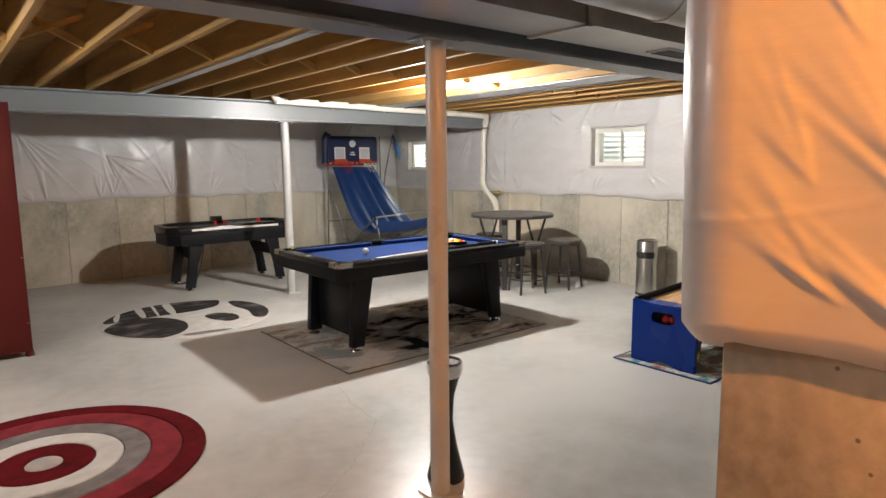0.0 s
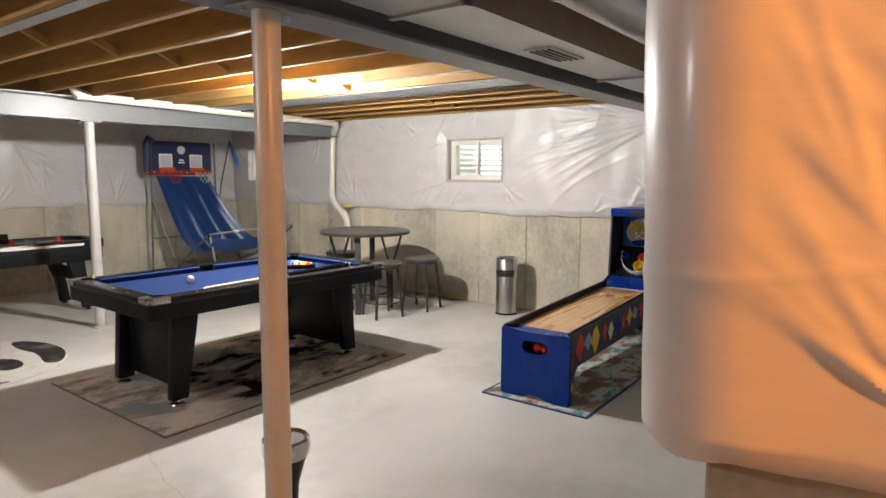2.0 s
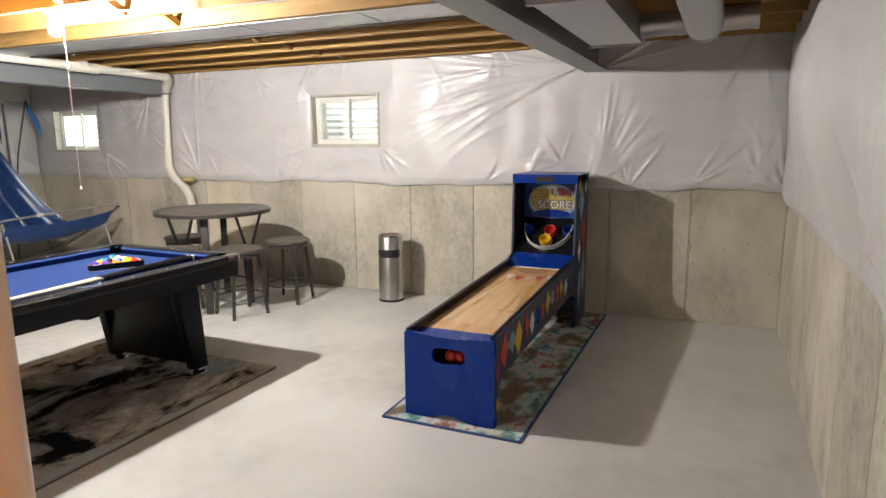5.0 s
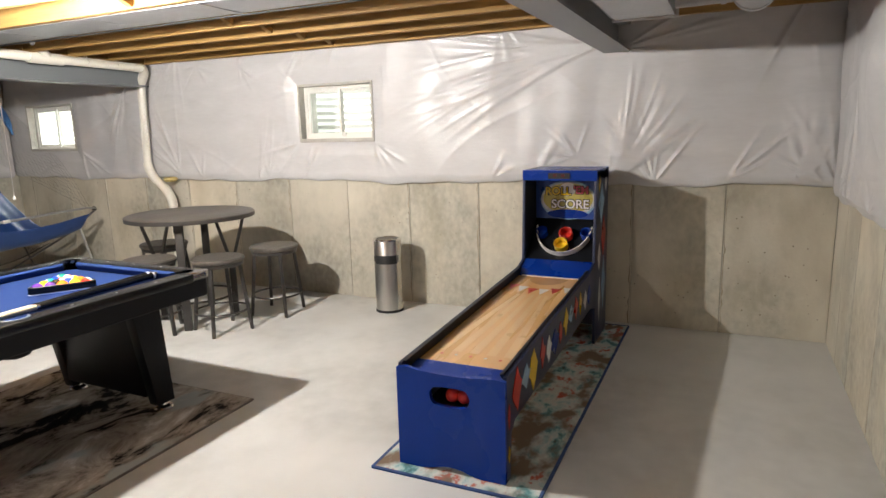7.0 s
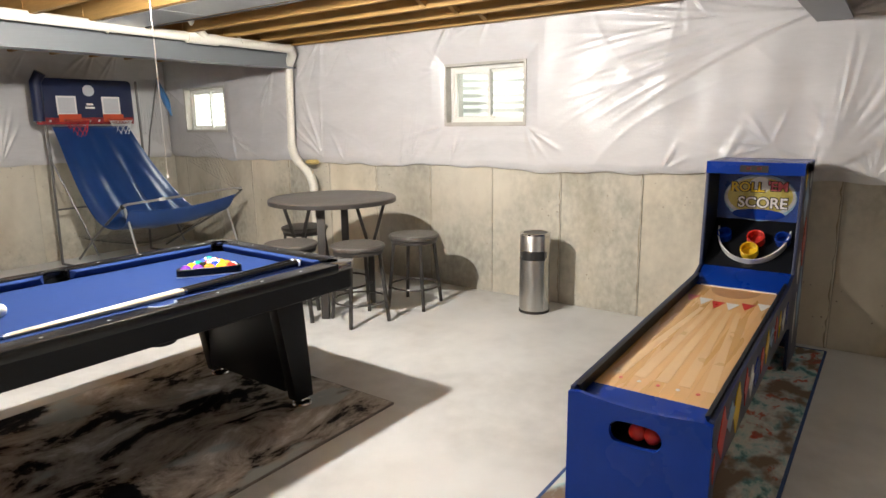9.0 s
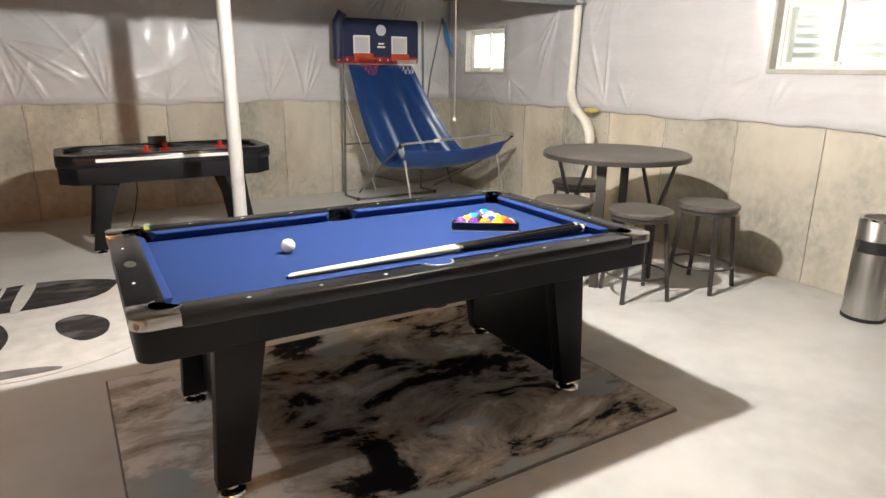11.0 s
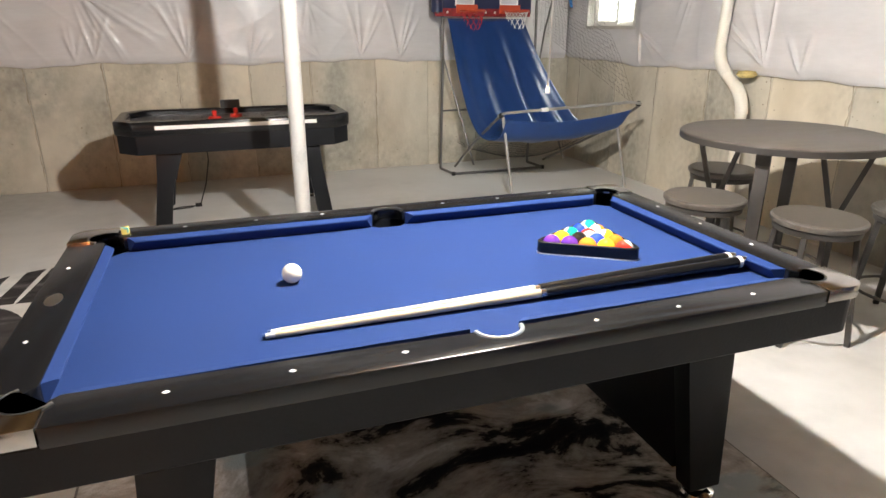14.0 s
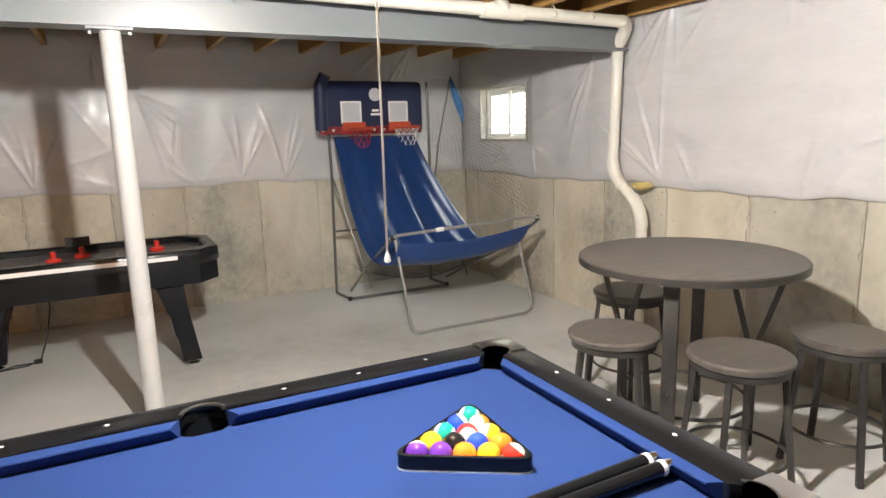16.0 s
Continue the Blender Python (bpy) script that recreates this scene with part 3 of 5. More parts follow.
# ---- bulbs ----
def pull_chain_lamp(x, y, mat, label, cord_end=None):
    t = thing("ceiling_lamp", label, "lamp", pose(x, y, 0), "bare bulbs")
    part("lamp_holder", lathe([(0.055, JOIST), (0.055, JOIST - 0.018), (0.035, JOIST - 0.03), (0.03, JOIST - 0.05)][::-1], 24), M["porcelain"], t)
    part("bulb", lathe([(0.004, 2.125), (0.02, 2.128), (0.031, 2.142), (0.036, 2.16), (0.035, 2.173), (0.03, 2.189), (0.023, 2.2)], 20), mat, t, "lit frosted bulb")
    part("bulb_neck", lathe([(0.0225, 2.2005), (0.02, 2.208), (0.016, 2.222)], 20), M["porcelain"], t)
    if cord_end:
        z, dx, dy = cord_end, 0.015, -0.046
        part("pull_cord", tube([(dx, dy, JOIST - 0.03), (dx + 0.002, dy + 0.002, (z + JOIST) / 2), (dx, dy, z)], 0.0026, 6), M["white_net"], t)
        part("cord_tip", lathe([(0.003, z - 0.012), (0.0075, z - 0.009), (0.0065, z), (0.0035, z + 0.01)], 10, at=(dx, dy, 0)), M["white"], t)
    return t


pull_chain_lamp(4.44, 5.29, M["bulb"], "bare lit bulb in a porcelain holder with a long pull cord", 1.26)
pull_chain_lamp(-0.053, 4.75, M["bulb_left"], "bare lit bulb in a porcelain holder")
pull_chain_lamp(1.571, -0.02, M["bulb_warm"], "bare warm orange bulb in a porcelain holder")

# ---- ducts ----
def main_duct():
    t = thing("air_duct", "galvanised rectangular sheet-metal air duct with drive cleats", "duct")
    for x0, x1 in ((WEST, -1.2), (-1.2, 1.0), (1.0, 2.9), (2.9, 4.75), (4.75, 6.2)):
        part("duct_section", box(x0 + 0.002, x1 - 0.002, 2.27, 2.585, 2.11, JOIST - 0.004, 0.004), M["duct"], t)
    for x in (-1.2, 1.0, 2.9, 4.75):
        bm = bmesh.new()
        box(x - 0.016, x + 0.016, 2.255, 2.6, 2.1, 2.114, bm=bm)
        box(x - 0.016, x + 0.016, 2.255, 2.269, 2.1, JOIST - 0.01, bm=bm)
        part("drive_cleat", bm, M["duct"], t)
    part("end_flange", box(6.185, 6.205, 2.255, 2.6, 2.1, JOIST - 0.006, 0.003), M["duct"], t)
    reg = part("register", box(3.68, 4.02, 2.36, 2.5, 2.102, 2.112, 0.002), M["duct"], t)
    for k in range(4):
        part("slat", box(3.7, 4.0, 2.378 + k * 0.03, 2.39 + k * 0.03, 2.098, 2.104), M["black"], reg)


main_duct()


def round_duct(name, a, b, r, label):
    t = thing(name, label, "duct")
    part("pipe", tube([a, b], r, 28), M["duct"], t)
    a, b = Vector(a), Vector(b)
    d = (b - a).normalized()
    for k in (0.35, 0.7, 0.985):
        p = a.lerp(b, k)
        part("seam_ring", tube([p - d * 0.012, p + d * 0.012], r + 0.005, 28), M["duct"], t)


round_duct("round_duct", (1.2, 1.9, 2.155), (5.95, 1.9, 2.155), 0.1, "round galvanised air duct under the joists")
round_duct("branch_duct", (6.05, 2.26, 2.19), (6.05, 1.62, 2.2), 0.07, "short crinkled galvanised branch duct")
for x0, x1, y0, y1 in ((2.402, 2.475, 2.9, 7.4), (5.245, 5.605, 2.9, 7.4)):
    t = thing("joist_pan", "galvanised sheet panning nailed under a joist bay", "duct panel", group="joist panning")
    cuts = [y0 + 0.9 * k for k in range(5)] + [y1]
    for a, b in zip(cuts, cuts[1:]):
        part("sheet", box(x0, x1, a, b - 0.002, JOIST - 0.006, JOIST - 0.002), M["duct"], t)
        part("lap_seam", box(x0, x1, b - 0.014, b + 0.006, JOIST - 0.009, JOIST - 0.0063), M["duct"], t)


def cable(name, pts, r, mat, label):
    whole(name, tube(pts, r, 7), mat, label, "cable")


M["yellow_cable"] = material("yellow_cable_sheath", (0.6, 0.42, 0.06), 0.5, vary=0.1, bump=0.02)
M["black_cable"] = material("black_cable_sheath", (0.02, 0.02, 0.02), 0.5, vary=0.1, bump=0.02)
cable("wiring_cable", [(2.6, 2.08, JOIST - 0.008), (3.9, 2.06, JOIST - 0.014), (5.2, 2.02, JOIST - 0.01), (5.9, 1.9, JOIST - 0.012)], 0.007, M["yellow_cable"], "yellow electrical cable stapled under the joists")
cable("wiring_cable", [(4.45, 5.25, JOIST - 0.006), (4.78, 4.6, JOIST - 0.009), (4.8, 3.6, JOIST - 0.007), (4.79, 2.9, JOIST - 0.009)], 0.006, M["white_net"], "white electrical cable running to the bulb holder")
cable("wiring_cable", [(5.62, 3.0, JOIST - 0.014), (5.625, 4.5, JOIST - 0.012), (5.62, 5.9, JOIST - 0.013), (5.61, 7.3, JOIST - 0.012)], 0.006, M["black_cable"], "black cable along the metal joist panning")

# ---- drain pipe ----
def drain_pipe():
    t = thing("drain_pipe", "white plastic drain pipe along a beam and down the wall", "pipe")
    r = 0.04
    px = EAST - 0.15
    def bend(a, c, b, n=6):
        a, c, b = Vector(a), Vector(c), Vector(b)
        return [a * (1 - s) ** 2 + c * 2 * s * (1 - s) + b * s * s for s in [i / n for i in range(n + 1)]]
    part("run", tube([(3.86, 7.39, 2.27), (px - 0.1, 7.39, 2.225)], r, 18), M["pvc"], t)
    part("elbow", tube(bend((px - 0.12, 7.39, 2.225), (px, 7.42, 2.225), (px, 7.54, 2.1)), r + 0.006, 18), M["pvc"], t)
    part("drop", tube([(px, 7.54, 2.12), (px, 7.57, 1.24)], r, 18), M["pvc"], t)
    part("elbow", tube(bend((px, 7.57, 1.28), (px, 7.56, 1.17), (px, 7.46, 1.09)), r + 0.006, 18), M["pvc"], t)
    part("offset", tube([(px, 7.49, 1.115), (px, 7.33, 0.99)], r, 18), M["pvc"], t)
    part("elbow", tube(bend((px, 7.36, 1.02), (px, 7.27, 0.94), (px, 7.265, 0.82)), r + 0.006, 18), M["pvc"], t)
    part("drop", tube([(px, 7.265, 0.86), (px, 7.265, 0.0)], r, 18), M["pvc"], t)
    part("elbow", tube(bend((3.95, 7.39, 2.269), (3.85, 7.39, 2.272), (3.85, 7.39, 2.36)), r + 0.006, 18), M["pvc"], t)
    part("riser", tube([(3.85, 7.39, 2.33), (3.85, 7.39, 2.5)], r, 18), M["pvc"], t)
    part("tee", tube([(6.02, 7.39, 2.236), (6.32, 7.39, 2.232)], r + 0.009, 18), M["pvc"], t)
    part("branch", tube([(6.2, 7.39, 2.235), (6.03, 7.30, 2.36), (5.95, 7.26, 2.48)], r, 18), M["pvc"], t)
    for x in (4.6, 5.35, 6.55, 6.85):
        part("hanger_strap", tube([(x, 7.39, 2.2), (x, 7.445, 2.23), (x, 7.39, 2.30), (x, 7.335, 2.23)], 0.006, 6, closed=True), M["pvc"], t)
    whole("foam_patch", lathe([(0.05, 0), (0.075, 0.02), (0.06, 0.045), (0.02, 0.05)], 14, at=(px + 0.05, 7.32, 1.08)), M["yellow_foam"], "yellow expanding foam blob behind the drain pipe", "foam")


M["yellow_foam"] = material("yellow_foam", (0.62, 0.5, 0.2), 0.9, vary=0.25, scale=30, bump=0.5)
drain_pipe()


# ---- rugs ----
def ramp_material(name, stops, scale, rough=0.95, distort=0.6, detail=9, stretch=(1, 1, 1), fine=160, bump=0.5, spec=0.1, tint=None, tint_scale=1.0, tint_at=(0.55, 0.62), pale_from=None, grain=0.5):
    """A patterned woven surface: noise run through several colours, with pile relief and a second tone in patches."""
    m = bpy.data.materials.new(name)
    m.use_nodes = True
    n, l = links(m)
    p = n["Principled BSDF"]
    p.inputs["Roughness"].default_value, p.inputs["Specular IOR Level"].default_value = rough, spec
    geo = n.new("ShaderNodeNewGeometry")
    mp = n.new("ShaderNodeMapping")
    mp.inputs["Scale"].default_value = stretch
    l.new(geo.outputs["Position"], mp.inputs[0])
    t = n.new("ShaderNodeTexNoise")
    t.inputs["Scale"].default_value, t.inputs["Detail"].default_value, t.inputs["Distortion"].default_value = scale, detail, distort
    t.inputs["Roughness"].default_value = grain
    l.new(mp.outputs[0], t.inputs["Vector"])
    r = n.new("ShaderNodeValToRGB")
    e = r.color_ramp.elements
    e[0].position, e[0].color = stops[0][0], (*stops[0][1], 1)
    e[1].position, e[1].color = stops[-1][0], (*stops[-1][1], 1)
    for at, c in stops[1:-1]:
        e.new(at).color = (*c, 1)
    # paler toward low x: partly pattern, partly the left bulb's light painted in
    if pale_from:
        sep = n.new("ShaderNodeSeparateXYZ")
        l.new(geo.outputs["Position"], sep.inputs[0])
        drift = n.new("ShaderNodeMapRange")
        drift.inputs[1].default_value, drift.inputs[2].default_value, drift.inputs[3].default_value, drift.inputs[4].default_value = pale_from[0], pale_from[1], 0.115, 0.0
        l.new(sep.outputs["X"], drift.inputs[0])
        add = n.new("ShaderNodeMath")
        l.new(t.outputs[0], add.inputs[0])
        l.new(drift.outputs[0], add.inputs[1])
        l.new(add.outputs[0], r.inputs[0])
    else:
        l.new(t.outputs[0], r.inputs[0])
    out = r.outputs[0]
    if tint:
        t2 = n.new("ShaderNodeTexNoise")
        t2.inputs["Scale"].default_value, t2.inputs["Detail"].default_value = tint_scale, 7
        l.new(mp.outputs[0], t2.inputs["Vector"])
        k = n.new("ShaderNodeMapRange")
        k.inputs[1].default_value, k.inputs[2].default_value = tint_at
        l.new(t2.outputs[0], k.inputs[0])
        mx = n.new("ShaderNodeMix")
        mx.data_type = "RGBA"
        l.new(k.outputs[0], mx.inputs[0])
        l.new(out, mx.inputs[6])
        mx.inputs[7].default_value = (*tint, 1)
        out = mx.outputs[2]
    l.new(out, p.inputs["Base Color"])
    f = n.new("ShaderNodeTexNoise")
    f.inputs["Scale"].default_value = fine
    l.new(geo.outputs["Position"], f.inputs["Vector"])
    b = n.new("ShaderNodeBump")
    b.inputs["Strength"].default_value, b.inputs["Distance"].default_value = bump, 0.006
    l.new(f.outputs[0], b.inputs["Height"])
    l.new(b.outputs[0], p.inputs["Normal"])
    return m


# west end: pale pattern of its own, lifted further as painted lamp light
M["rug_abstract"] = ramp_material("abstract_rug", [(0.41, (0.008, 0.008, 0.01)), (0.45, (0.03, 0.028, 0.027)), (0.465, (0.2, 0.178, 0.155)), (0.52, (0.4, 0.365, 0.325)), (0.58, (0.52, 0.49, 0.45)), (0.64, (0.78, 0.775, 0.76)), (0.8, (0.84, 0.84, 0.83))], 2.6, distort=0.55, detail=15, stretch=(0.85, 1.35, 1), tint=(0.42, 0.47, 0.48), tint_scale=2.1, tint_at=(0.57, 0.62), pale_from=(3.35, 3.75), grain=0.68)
# brown tint patches put the roll game's warm shade into the runner's colour
M["rug_runner"] = ramp_material("runner_rug", [(0.3, (0.08, 0.06, 0.05)), (0.4, (0.13, 0.3, 0.32)), (0.46, (0.42, 0.56, 0.56)), (0.53, (0.62, 0.64, 0.6)), (0.575, (0.5, 0.52, 0.5)), (0.6, (0.5, 0.16, 0.12)), (0.68, (0.45, 0.1, 0.08)), (0.74, (0.15, 0.1, 0.08))], 6.5, distort=0.3, detail=14, stretch=(0.9, 1.3, 1), tint=(0.21, 0.155, 0.115), tint_scale=4.5, tint_at=(0.47, 0.58), grain=0.62)
M["rug_edge"] = material("blue_rug_binding", (0.03, 0.07, 0.2), 0.9, vary=0.2, scale=20)
M["pile_dark_red"] = material("dark_red_pile", (0.13, 0.008, 0.012), 0.95, vary=0.3, scale=9, fine=220, bump=0.6, spec=0.1)
M["pile_red"] = material("red_pile", (0.26, 0.035, 0.045), 0.95, vary=0.25, scale=9, fine=220, bump=0.6, spec=0.1)
M["pile_grey"] = material("grey_pile", (0.24, 0.225, 0.22), 0.95, vary=0.25, scale=9, fine=220, bump=0.6, spec=0.1)
M["pile_pale"] = material("pale_grey_pile", (0.5, 0.47, 0.45), 0.95, vary=0.18, scale=9, fine=220, bump=0.6, spec=0.1)
M["pile_white"] = material("white_pile", (0.68, 0.67, 0.64), 0.95, vary=0.12, scale=9, fine=220, bump=0.6, spec=0.1)
M["pile_swirl"] = material("charcoal_swirl_pile", (0.05, 0.047, 0.047), 0.95, vary=0.4, scale=7, fine=160, bump=0.6, spec=0.1, second=(0.15, 0.14, 0.14), second_at=(0.52, 0.66), stretch=(1, 2.2, 1))
M["pile_black"] = material("black_pile", (0.035, 0.033, 0.034), 0.95, vary=0.4, scale=9, fine=220, bump=0.6, spec=0.1)


def area_rug():
    t = thing("area_rug", "dark mottled grey and black abstract rug under the pool table", "rug", pose(4.07, 5.235, 0))
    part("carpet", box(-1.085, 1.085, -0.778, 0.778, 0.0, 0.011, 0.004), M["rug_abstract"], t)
    part("bound_edge", ring_prism(rounded(-1.094, 1.094, -0.787, 0.787, 0.01), rounded(-1.084, 1.084, -0.777, 0.777, 0.005), 0, 0.008), M["pile_grey"], t)


def runner_rug():
    t = thing("runner_rug", "distressed multicoloured runner rug with a blue edge under the roll game", "rug", pose(6.04, 3.008, 0))
    part("carpet", box(-1.262, 1.262, -0.39, 0.39, 0.0, 0.008, 0.003), M["rug_runner"], t)
    part("bound_edge", ring_prism(rounded(-1.275, 1.275, -0.402, 0.402, 0.01), rounded(-1.26, 1.26, -0.388, 0.388, 0.005), 0, 0.0095), M["rug_edge"], t, "narrow blue binding")


def bullseye_rug():
    t = thing("round_rug", "round bullseye rug in dark red, grey and white rings", "rug", pose(1.035, 4.262, 0))
    radii = [0.0, 0.085, 0.235, 0.372, 0.505, 0.665, 0.79]
    mats = ["pile_pale", "pile_dark_red", "pile_white", "pile_grey", "pile_red", "pile_dark_red"]
    for a, b, m in zip(radii, radii[1:], mats):
        n = 72
        o = [(b * math.cos(k * math.tau / n), b * math.sin(k * math.tau / n)) for k in range(n)]
        if a == 0:
            part("centre_spot", lathe([(b, 0), (b, 0.012), (b - 0.008, 0.017)], 40), M[m], t)
        else:
            a += 0.005
            i = [(a * math.cos(k * math.tau / n), a * math.sin(k * math.tau / n)) for k in range(n)]
            part("ring", ring_prism(o, i, 0.0, 0.016, 0.005), M[m], t)
    part("backing", lathe([(0.785, 0.0), (0.785, 0.008)], 72), M["pile_black"], t)


def swirl_rug():
    """White round rug with dark leaf shapes."""
    t = thing("round_rug", "round rug with black, grey and white swirling leaf shapes", "rug", pose(2.64, 7.04, 0))
    part("carpet", lathe([(0.802, 0.0), (0.807, 0.006), (0.797, 0.011)], 72), M["pile_white"], t)
    def leaf(pts, mat, z):
        for _ in range(2):
            cut = []
            for p, q in zip(pts, pts[1:] + pts[:1]):
                cut += [(p[0] * 0.78 + q[0] * 0.22, p[1] * 0.78 + q[1] * 0.22), (p[0] * 0.22 + q[0] * 0.78, p[1] * 0.22 + q[1] * 0.78)]
            pts = cut
        pts = [(x * min(1, 0.79 / math.hypot(x, y)), y * min(1, 0.79 / math.hypot(x, y))) for x, y in pts]
        part("leaf_patch", prism(pts, 0.008, z), M[mat], t)
    bowl = [(-0.45 + 0.37 * math.cos(k * math.tau / 12), -0.2 + 0.47 * math.sin(k * math.tau / 12)) for k in range(12)]
    for k, (pts, mat) in enumerate([(bowl, "pile_swirl"), ([(-0.78, 0.2), (-0.62, 0.6), (-0.25, 0.82), (0.2, 0.82), (0.56, 0.66), (0.42, 0.3), (0.1, 0.22), (-0.4, 0.26)], "pile_swirl"),
                                    ([(0.58, 0.5), (0.8, 0.3), (0.82, -0.2), (0.62, -0.52), (0.5, -0.46), (0.59, -0.12), (0.53, 0.2)], "pile_swirl"), ([(0.13, -0.05), (0.29, 0.0), (0.42, -0.18), (0.39, -0.4), (0.26, -0.47), (0.14, -0.26)], "pile_swirl"),
                                    ([(-0.29, -0.64), (0.09, -0.70), (0.2, -0.78), (-0.22, -0.76)], "pile_grey")]):
        leaf(pts, mat, 0.0125 + 0.0004 * k)
    for p, q, w in (((-0.62, 0.24), (-0.5, 0.78), 0.026), ((-0.36, 0.24), (-0.3, 0.8), 0.03), ((-0.08, 0.2), (0.0, 0.84), 0.035), ((-0.22, 0.24), (-0.15, 0.8), 0.012)):
        leaf([(p[0] - w, p[1]), (p[0] + w, p[1]), (q[0] + w * 1.4, q[1]), (q[0] - w * 1.4, q[1])], "pile_white", 0.0152)


def ring_prism(outer, inner, z0, z1, bevel=0.0, axis="z"):
    """A closed frame between two outlines of equal point count."""
    bm = bmesh.new()
    def at(p, h):
        return {"z": (p[0], p[1], h), "y": (p[0], h, p[1]), "x": (h, p[0], p[1])}[axis]
    g = [[bm.verts.new(at(p, h)) for p in o] for o in (outer, inner) for h in (z0, z1)]
    n = len(outer)
    for i in range(n):
        j = (i + 1) % n
        bm.faces.new((g[0][i], g[0][j], g[1][j], g[1][i]))
        bm.faces.new((g[3][i], g[3][j], g[2][j], g[2][i]))
        bm.faces.new((g[1][i], g[1][j], g[3][j], g[3][i]))
        bm.faces.new((g[2][i], g[2][j], g[0][j], g[0][i]))
    bmesh.ops.recalc_face_normals(bm, faces=bm.faces[:])
    return finish(bm, bevel, 1)


area_rug()
runner_rug()
bullseye_rug()
swirl_rug()


# ---- pool table ----
def pool_table():
    t = thing("pool_table", "black pool table with blue felt and chrome corners", "pool table", pose(4.0935, 5.258, 0, 0, 0, -0.8))
    L, W, TOP, BED = 1.04, 0.593, 0.785, 0.737
    part("apron", ring_prism(rounded(-L + 0.006, L - 0.006, -W + 0.006, W - 0.006, 0.05), rounded(-L + 0.04, L - 0.04, -W + 0.04, W - 0.04, 0.03), 0.645, TOP - 0.04, 0.004), M["black"], t)
    part("cabinet_floor", box(-L + 0.04, L - 0.04, -W + 0.04, W - 0.04, 0.66, 0.68), M["black"], t)
    a, b, c = L - 0.112, W - 0.112, 0.048
    bed = [(-a + c, -b), (-0.06, -b), (-0.04, -b + 0.02), (0.04, -b + 0.02), (0.06, -b), (a - c, -b), (a, -b + c), (a, b - c), (a - c, b), (0.06, b), (0.04, b - 0.02), (-0.04, b - 0.02), (-0.06, b), (-a + c, b), (-a, b - c), (-a, -b + c)]
    part("bed_cloth", prism(bed, 0.70, BED), M["cloth"], t, "blue felt playing surface")
    rw = 0.11
    for s in (-1, 1):
        o = [(-L + 0.135, s * W), (L - 0.135, s * W), (L - 0.135, s * (W - rw + 0.02)), (L - 0.155, s * (W - rw))]
        o += [(0.058 * math.cos(radians(k)), s * (W - rw + 0.02) + s * 0.05 * math.sin(radians(k)) * 1.0) for k in range(0, 181, 15)]
        o += [(-L + 0.155, s * (W - rw)), (-L + 0.135, s * (W - rw + 0.02))]
        part("side_rail", prism(o, TOP - 0.045, TOP, 0.006), M["black_rail"], t, "black laminate rail with worn glossy edge")
        o = [(s * L, -W + 0.135), (s * L, W - 0.135), (s * (L - rw + 0.02), W - 0.135), (s * (L - rw), W - 0.155), (s * (L - rw), -W + 0.155), (s * (L - rw + 0.02), -W + 0.135)]
        part("end_rail", prism(o, TOP - 0.045, TOP, 0.006), M["black_rail"], t)
    def cushion(p, q, inward):
        p, q, inward = Vector((*p, 0)), Vector((*q, 0)), Vector((*inward, 0))
        d = (q - p).normalized()
        bm = bmesh.new()
        rows = []
        for end, sgn in ((p, 1), (q, -1)):
            rows.append([bm.verts.new(end + inward * k + d * sgn * k * 0.9 + Vector((0, 0, z))) for k, z in ((0, TOP - 0.003), (0.01, TOP - 0.005), (0.025, TOP - 0.009), (0.027, TOP - 0.013), (0.004, BED - 0.002), (0, BED - 0.004))])
        for k in range(6):
            bm.faces.new((rows[0][k], rows[0][(k + 1) % 6], rows[1][(k + 1) % 6], rows[1][k]))
        bm.faces.new(rows[0])
        bm.faces.new(rows[1][::-1])
        bmesh.ops.recalc_face_normals(bm, faces=bm.faces[:])
        part("cushion", bm, M["cloth"], t)
    for s in (-1, 1):
        y = s * (W - rw)
        cushion((-L + 0.165, y), (-0.062, y), (0, -s))
        cushion((0.062, y), (L - 0.165, y), (0, -s))
        x = s * (L - rw)
        cushion((x, -W + 0.165), (x, W - 0.165), (-s, 0))
    for sx in (-1, 1):
        for sy in (-1, 1):
            cx, cy = L - 0.104, W - 0.104
            o = [(L + 0.003, W - 0.135)] + [(L + 0.003 - 0.05 + 0.05 * math.cos(radians(k)), W + 0.003 - 0.05 + 0.05 * math.sin(radians(k))) for k in range(0, 91, 15)] + [(L - 0.135, W + 0.003), (L - 0.135, W - 0.075)]
            o += [(cx + 0.052 * math.cos(radians(k)), cy + 0.052 * math.sin(radians(k))) for k in range(140, -51, -15)] + [(L - 0.075, W - 0.135)]
            part("corner_casting", prism([(sx * x, sy * y) for x, y in o], TOP - 0.034, TOP + 0.003, 0.012), M["casting"], t, "chrome corner cap")
            part("pocket_lip", tube([(sx * (cx + 0.05 * math.cos(radians(k))), sy * (cy + 0.05 * math.sin(radians(k))), TOP - 0.001) for k in range(150, -61, -15)], 0.005, 8), M["rubber"], t)
            part("pocket", lathe([(0.066, 0.645), (0.068, 0.65), (0.07, 0.698), (0.064, 0.698), (0.06, 0.665), (0.01, 0.66)], 24, at=(sx * cx, sy * cy, 0)), M["rubber"], t)
            leg = bmesh.new()
            y0, y1 = sy * 0.337 - 0.02, sy * 0.407 - 0.02
            ya, yb = min(y0, y1), max(y0, y1)
            prism([(sx * 0.615, 0.665), (sx * 0.795, 0.665), (sx * 0.835, 0.05), (sx * 0.72, 0.05)], ya, yb, bm=leg, axis="y")
